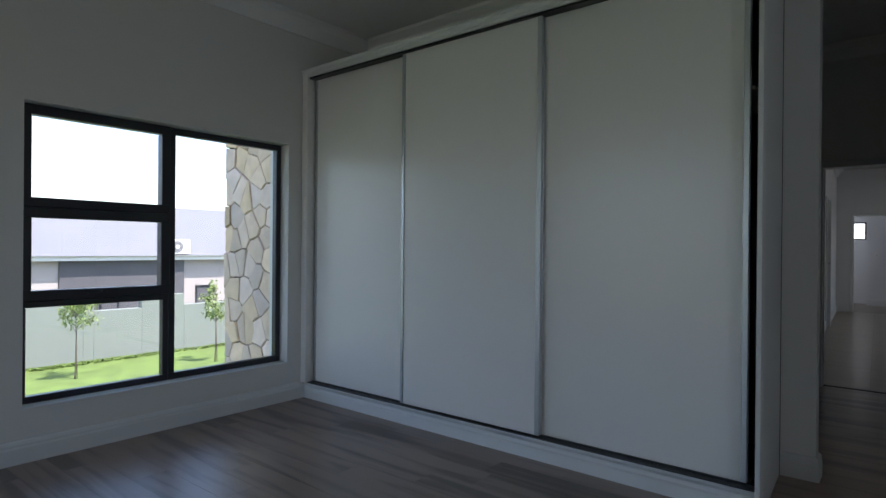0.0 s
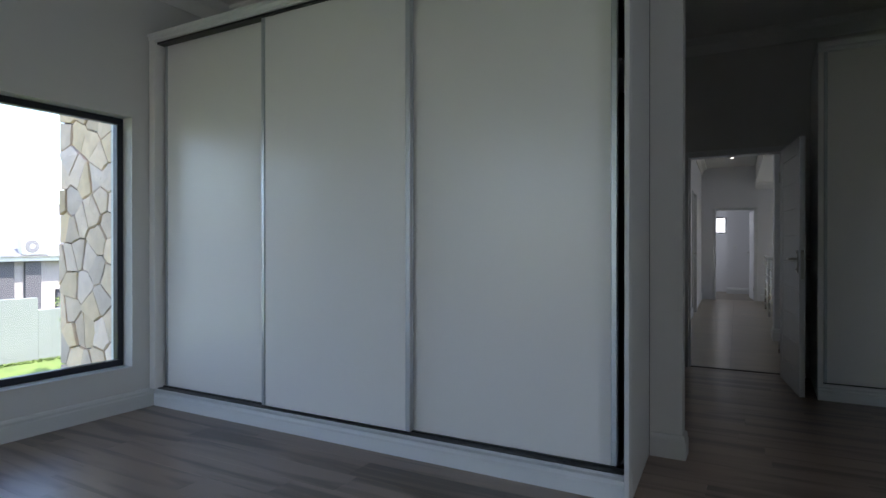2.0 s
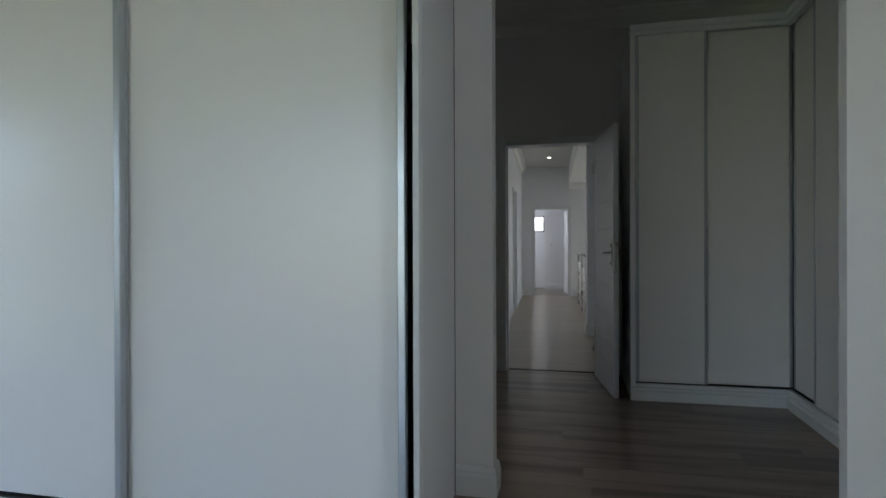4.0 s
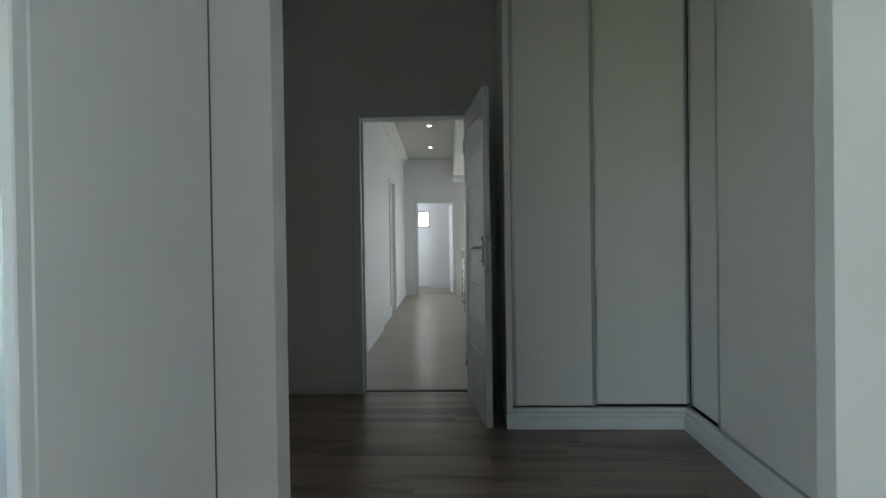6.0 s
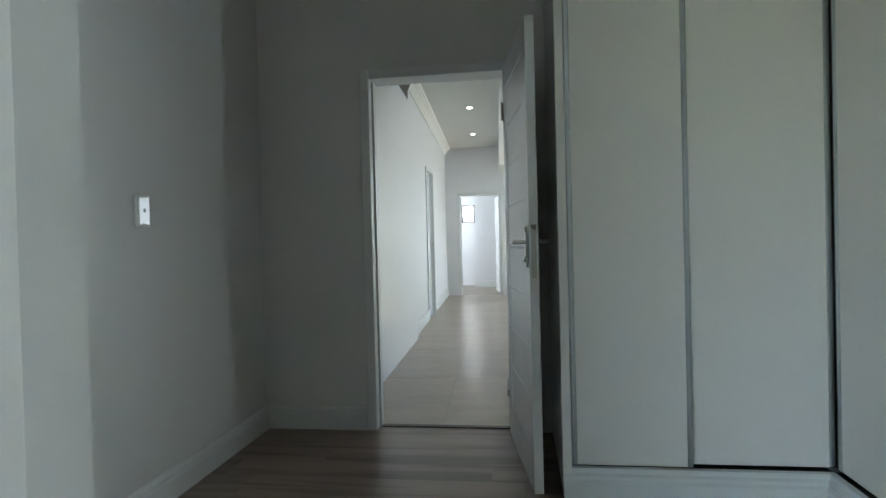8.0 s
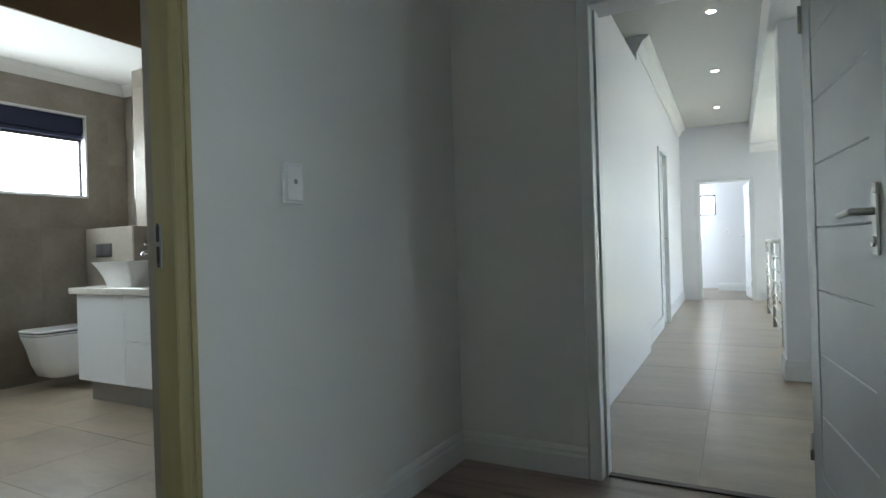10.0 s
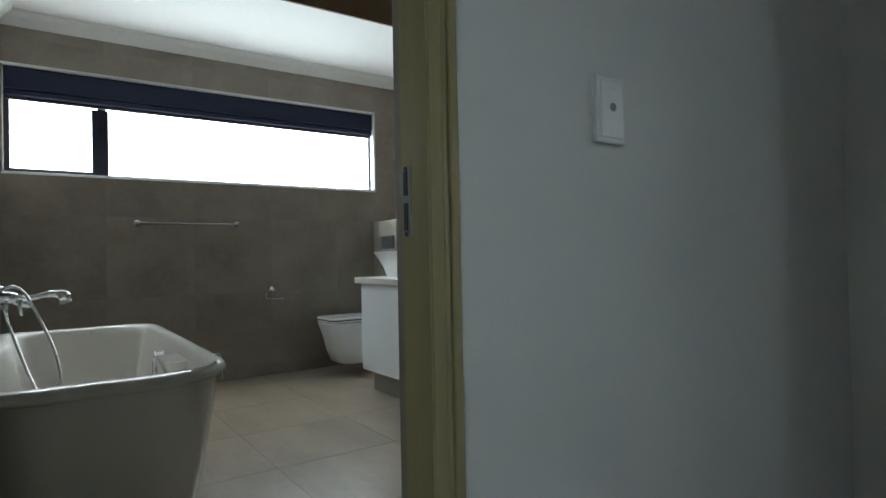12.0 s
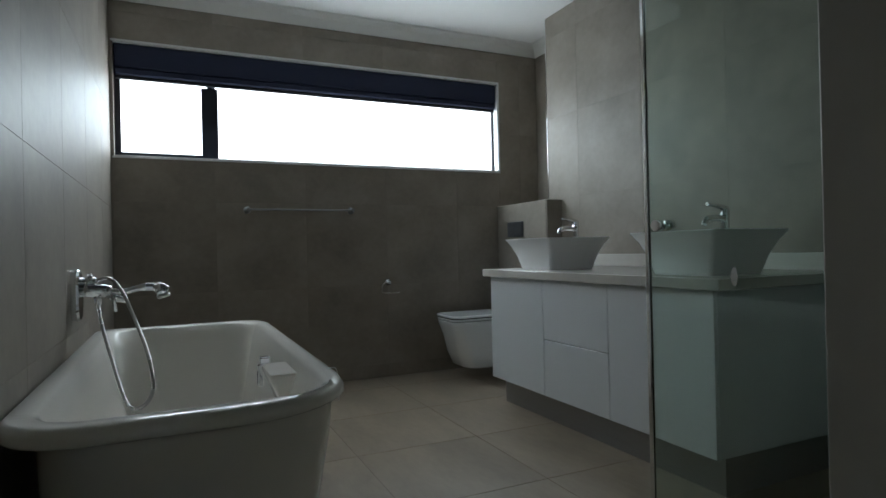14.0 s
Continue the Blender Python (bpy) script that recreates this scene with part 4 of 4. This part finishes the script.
def tuft_strip(n):
    bm = bmesh.new()
    for _ in range(n):
        x, y = -17.2 + rng.random() * 0.4, -12 + rng.random() * 26
        for _ in range(5):
            a, h, w = rng.random() * 6.28, 0.02 + rng.random() * 0.04, 0.02 + rng.random() * 0.02
            dx, dy = math.cos(a), math.sin(a)
            p = [bm.verts.new(q) for q in ((x - dy * w, y + dx * w, GZ), (x + dy * w, y - dx * w, GZ), (x + dx * h * 0.8, y + dy * h * 0.8, GZ + h))]
            bm.faces.new(p)
    return bm


tagged(part("border_grass", tuft_strip(3200), M_grass), "short green grass along the foot of the garden wall", "grass", kind="stuff")


def tree(m, height, spread, label, leaves, seed):
    """A thin young tree: trunk, limbs and a crown of many separate leaves in clumps."""
    r = random.Random(seed)
    t = thing("young_tree", m, label, "tree", "young garden trees")
    trunk = bmesh.new()
    base = [(0, 0, -0.03), (0.02, 0.01, height * 0.3), (-0.01, 0.02, height * 0.6), (0.02, -0.01, height * 0.93)]
    pts = arc(base, 5)
    tube(trunk, pts, [0.022 * (1 - 0.7 * i / (len(pts) - 1)) for i in range(len(pts))], 8)
    tube(trunk, [(0.05, 0.03, -0.03), (0.03, 0.0, height * 0.62)], 0.010, 6)
    ends = []
    for i in range(16):
        z = height * (0.50 + 0.44 * r.random())
        a = r.random() * 6.28
        l = spread * (0.45 + 0.6 * r.random()) * (1.15 - abs(z / height - 0.8))
        e = Vector((math.cos(a) * l, math.sin(a) * l, z + l * (0.3 + 0.5 * r.random())))
        tube(trunk, [(0.01, 0, z - 0.05), e * 0.5 + Vector((0, 0, z * 0.5)), e], [0.008, 0.006, 0.003], 5)
        ends += [e, e * 0.6 + Vector((0, 0, z * 0.4))]
    part("trunk", trunk, M_bark, t)
    crown = bmesh.new()
    for k in range(leaves):
        e = r.choice(ends)
        p = e + Vector((r.gauss(0, 1), r.gauss(0, 1), r.gauss(0, 0.9))) * spread * 0.20
        q = Euler((r.random() * 6.3, r.random() * 6.3, r.random() * 6.3)).to_matrix()
        s = 0.028 + 0.03 * r.random()
        v = [crown.verts.new(p + q @ Vector(c) * s) for c in ((-1, 0, 0), (0, -0.45, 0.1), (1, 0, 0), (0, 0.45, 0.1))]
        crown.faces.new((v[0], v[1], v[2]))
        crown.faces.new((v[0], v[2], v[3]))
    part("crown", crown, M_leaf, t)
    return t


tree(pose(-15.06, -1.27, GZ), 2.0, 0.42, "young tree with a thin trunk on the lawn", 1050, 3)
tree(pose(-14.62, 2.1, GZ), 2.25, 0.30, "slender young tree near the garden wall", 750, 8)

# neighbouring house
nh = thing("neighbour_house", pose(-24, 0, GZ - 0.03), "low pale house with charcoal panels and metal roof", "house")
part("wall", boxed(-8, 0, -30, 30, 0, 2.68), M_neigh, nh)
part("fascia", boxed(-8.3, 0.35, -30.4, 30.4, 2.681, 2.86, 0.01), M_trim, nh)
part("panel", boxed(0.002, 0.10, 1.13, 4.95, 0, 2.67, 0.006), M_neighdark, nh, "charcoal plastered panel")
part("panel", boxed(0.002, 0.14, 5.3, 5.85, 0, 2.67, 0.006), M_neighdark, nh, "charcoal plastered panel")
bm = bmesh.new()
loft(bm, [[Vector(p) for p in ((-8.4, -30.5, 2.861), (0.5, -30.5, 2.861), (0.5, 30.5, 2.861), (-8.4, 30.5, 2.861))], [Vector(p) for p in ((-5.5, -27, 5.2), (-4.5, -27, 5.2), (-4.5, 27, 5.2), (-5.5, 27, 5.2))]], True, True, False)
part("roof", bm, M_roof, nh)
for y0, y1, x in ((2.5, 3.2, 0.101), (6.42, 7.12, 0.001)):
    bm = bmesh.new()
    box(bm, x, x + 0.06, y0, y1, 0.55, 0.61)
    box(bm, x, x + 0.06, y0, y1, 1.48, 1.54)
    box(bm, x + 0.001, x + 0.059, y0, y0 + 0.06, 0.61, 1.48)
    box(bm, x + 0.001, x + 0.059, y1 - 0.06, y1, 0.61, 1.48)
    bmesh.ops.remove_doubles(bm, verts=bm.verts, dist=0.0015)
    wq = part("window", bm, M_frame, nh)
    part("pane", boxed(x + 0.01, x + 0.02, y0 + 0.055, y1 - 0.055, 0.605, 1.485), M_neighdark, wq)
ac = thing("air_conditioner_unit", pose(-23.72, 5.5, GZ + 2.90), "white outdoor air-conditioning unit with a round fan grille", "air conditioner")
part("casing", boxed(-0.18, 0.18, -0.45, 0.45, 0, 0.62, 0.02), M_plastic, ac)
part("fan_grille", tube(bmesh.new(), [(0.1805, -0.12, 0.31), (0.20, -0.12, 0.31)], 0.25, 24), M_grille, ac)
part("fan_hub", tube(bmesh.new(), [(0.2005, -0.12, 0.31), (0.21, -0.12, 0.31)], 0.08, 16), M_plastic, ac)

# stone-clad fin beside the bedroom window
fin = structure("stone_fin", boxed(-4.55, WX - 0.261, -3.44, -3.06, GZ - 0.05, H + 0.1), M_mortar, "garden-side wall fin clad in irregular natural stone", "stone wall")
structure("fin_plaster_strip", boxed(-3.785, WX - 0.262, -3.475, -3.441, GZ - 0.05, H + 0.1, 0.004), M_exterior, "pale plaster strip beside the stone cladding", "wall")


def clip(poly, p, n):
    out = []
    for i, a in enumerate(poly):
        b = poly[(i + 1) % len(poly)]
        da, db = (a - p).dot(n), (b - p).dot(n)
        if da <= 0:
            out.append(a)
        if da * db < 0:
            out.append(a + (b - a) * (da / (da - db)))
    return out


def stones(parent, x0, x1, z0, z1, y, spacing, seed):
    """Irregular flat stones filling a face that looks towards -y."""
    r = random.Random(seed)
    seeds = []
    tries = 0
    while tries < 9000:
        tries += 1
        s = Vector((x0 + r.random() * (x1 - x0), z0 + r.random() * (z1 - z0)))
        if all(((s.x - q.x) ** 2 + (0.60 * (s.y - q.y)) ** 2) > (spacing * r.uniform(0.72, 1.2)) ** 2 for q in seeds):
            seeds.append(s)
    for s in seeds:
        poly = [Vector((x0, z0)), Vector((x1, z0)), Vector((x1, z1)), Vector((x0, z1))]
        for q in seeds:
            if q is not s and (q - s).length < spacing * 4:
                d = q - s
                poly = clip(poly, (s + q) / 2 - d.normalized() * 0.0024, d.normalized())
                if len(poly) < 3:
                    break
        if len(poly) < 3:
            continue
        c = sum(poly, Vector((0, 0))) / len(poly)
        fine = []
        for i, a in enumerate(poly):
            b = poly[(i + 1) % len(poly)]
            fine.append(a + (c - a) * 0.02 * r.random())
            if (b - a).length > 0.06:
                m_ = (a + b) / 2
                fine.append(m_ + (c - m_) * (0.05 * r.random()))
        bm = bmesh.new()
        dep = 0.022 + 0.02 * r.random()
        ring0 = [Vector((p.x - c.x, 0.012, p.y - c.y)) for p in fine]
        ring1 = [Vector((p.x, -dep + 0.012, p.z)) for p in ring0]
        ring2 = [Vector((p.x * 0.965, -dep + r.uniform(-0.004, 0.003), p.z * 0.965)) for p in ring0]
        loft(bm, [ring0, ring1, ring2], True, False, False)
        cv = bm.verts.new((0, -dep - 0.008, 0))
        bm.verts.ensure_lookup_table()
        n = len(fine)
        top = bm.verts[2 * n:3 * n]
        for i in range(n):
            bm.faces.new((top[i], top[(i + 1) % n], cv))
        part("stone", bm, M_stone, parent, place=pose(c.x, y, c.y))


stones(fin, -4.55, -3.79, GZ + 0.6, H, -3.445, 0.135, 4)

# ---- floor boards and tiles ----


def boards(parent, x0, x1, y0, y1, width=0.193, length=1.29, seed=1):
    r = random.Random(seed)
    cache = {}
    j = math.floor((y0 + 20) / width)
    while -20 + j * width < y1:
        a, b = max(y0, -20 + j * width), min(y1, -20 + (j + 1) * width)
        off = random.Random(j * 7 + 3).random() * length
        k = math.floor((x0 + 20 - off) / length)
        while -20 + off + k * length < x1:
            c, d = max(x0, -20 + off + k * length), min(x1, -20 + off + (k + 1) * length)
            k += 1
            if d - c < 0.02 or b - a < 0.01:
                continue
            key = (round(d - c, 3), round(b - a, 3))
            if key not in cache:
                hx, hy, e = (d - c) / 2 - 0.0003, (b - a) / 2 - 0.0003, 0.0004
                bm = bmesh.new()
                loft(bm, [ring4(hx, hy, -0.010), ring4(hx, hy, -e), ring4(hx - e, hy - e, 0)], False, True, False)
                ob = part("floor_board", bm, M_floor, parent)
                cache[key] = ob.data
            else:
                ob = new("floor_board", cache[key])
                ob.parent = parent
            ob.location = ((c + d) / 2, (a + b) / 2, FLOOR_TOP)
        j += 1


def ring4(hx, hy, z):
    return [Vector((-hx, -hy, z)), Vector((hx, -hy, z)), Vector((hx, hy, z)), Vector((-hx, hy, z))]


def tiles(parent, mat, u0, u1, v0, v1, ou, ov, pitch, place, tall=1.0, gap=0.003, lift=0.010, skip=None, name="tile"):
    """Square tiles over u0..u1, v0..v1 on a grid through (ou, ov); place maps (u, v) to a pose whose z is the surface normal."""
    cache = {}
    i0, i1 = math.floor((u0 - ou) / pitch), math.ceil((u1 - ou) / pitch)
    pv = pitch * tall
    j0, j1 = math.floor((v0 - ov) / pv), math.ceil((v1 - ov) / pv)
    for i in range(i0, i1):
        for j in range(j0, j1):
            rects = [(max(u0, ou + i * pitch), min(u1, ou + (i + 1) * pitch), max(v0, ov + j * pv), min(v1, ov + (j + 1) * pv))]
            if skip:
                a, b, c, d = skip
                cut = []
                for p, q, s, t in rects:
                    if q <= a or p >= b or t <= c or s >= d:
                        cut.append((p, q, s, t))
                        continue
                    cut += [(p, min(q, a), s, t), (max(p, b), q, s, t), (max(p, a), min(q, b), s, min(t, c)), (max(p, a), min(q, b), max(s, d), t)]
                rects = cut
            for p, q, s, t in rects:
                if q - p < 0.012 or t - s < 0.012:
                    continue
                key = (round(q - p, 3), round(t - s, 3))
                if key not in cache:
                    hx, hy, e = (q - p) / 2 - gap / 2, (t - s) / 2 - gap / 2, 0.0006
                    bm = bmesh.new()
                    loft(bm, [ring4(hx, hy, 0), ring4(hx, hy, lift - e), ring4(hx - e, hy - e, lift)], False, True, False)
                    ob = part(name, bm, mat, parent)
                    cache[key] = ob.data
                else:
                    ob = new(name, cache[key])
                    ob.parent = parent
                ob.matrix_basis = place((p + q) / 2, (s + t) / 2)


boards(floor, WX, 2.9, -8.65, -3.42)
boards(floor, 0.085, 1.48, -3.42, -2.71)
boards(floor, 0.263, 2.09, -2.71, -2.60)
boards(floor, -0.685, 2.09, -2.60, -0.81)
boards(floor, -0.685, 1.019, -0.81, 0.06)

fb = structure("floor_bathroom", boxed(BX - 0.01, -0.72, -2.44, RY + 0.01, -0.2, -0.0014), M_grout, "stone-look tiled bathroom floor", "floor")
tiles(fb, M_tilefloor, BX, -0.745, -2.29, RY, -3.29, -1.15, 0.64, lambda u, v: pose(u, v, -0.0095))
WB = bpy.data.objects["wall_bath_west"]
tiles(WB, M_tile, TY, RY, 0.0, 2.75, -0.42, 0.10, 0.62, lambda u, v: pose(BX - 0.0135, u, v, 90, 0, 90), 1.0, 0.0018, 0.0132, (-2.27, 0.605, 1.64, 2.385))
WS = bpy.data.objects["wall_bath_south"]
tiles(WS, M_tile, 0.84, -BX, 0.0, H, 2.52, 0.06, 0.62, lambda u, v: pose(-u, TY - 0.0135, v, 90, 0, 180), 1.0, 0.0018, 0.0132)
WN = bpy.data.objects["wall_bath_north"]
tiles(WN, M_tile, -4.34, -0.83, 0.0, H, -3.97, 0.10, 0.62, lambda u, v: pose(u, VY + 0.0135, v, 90, 0, 0), 1.0, 0.0018, 0.0132)
tiles(WN, M_tile, BX, -4.34, 0.0, 2.75, -4.60, 0.10, 0.62, lambda u, v: pose(u, RY + 0.0135, v, 90, 0, 0), 1.0, 0.0018, 0.0132)
WE = bpy.data.objects["wall_bath_door"]
tiles(WE, M_tile, -2.29, 0.0, 0.0, H, -1.59, 0.10, 0.62, lambda u, v: pose(-0.8305, u, v, 90, 0, -90), 1.0, 0.0018, 0.010, (-2.45, -1.515, -0.1, 2.13))
HF = bpy.data.objects["floor_corridor"]
tiles(HF, M_tilefloor, -0.31, 1.15, 0.10, 8.70, 0.37, 0.14, 0.62, lambda u, v: pose(u - 0.040 * v, v, -0.0085, 0, 0, 2.29), 2.0, 0.003, 0.0085)
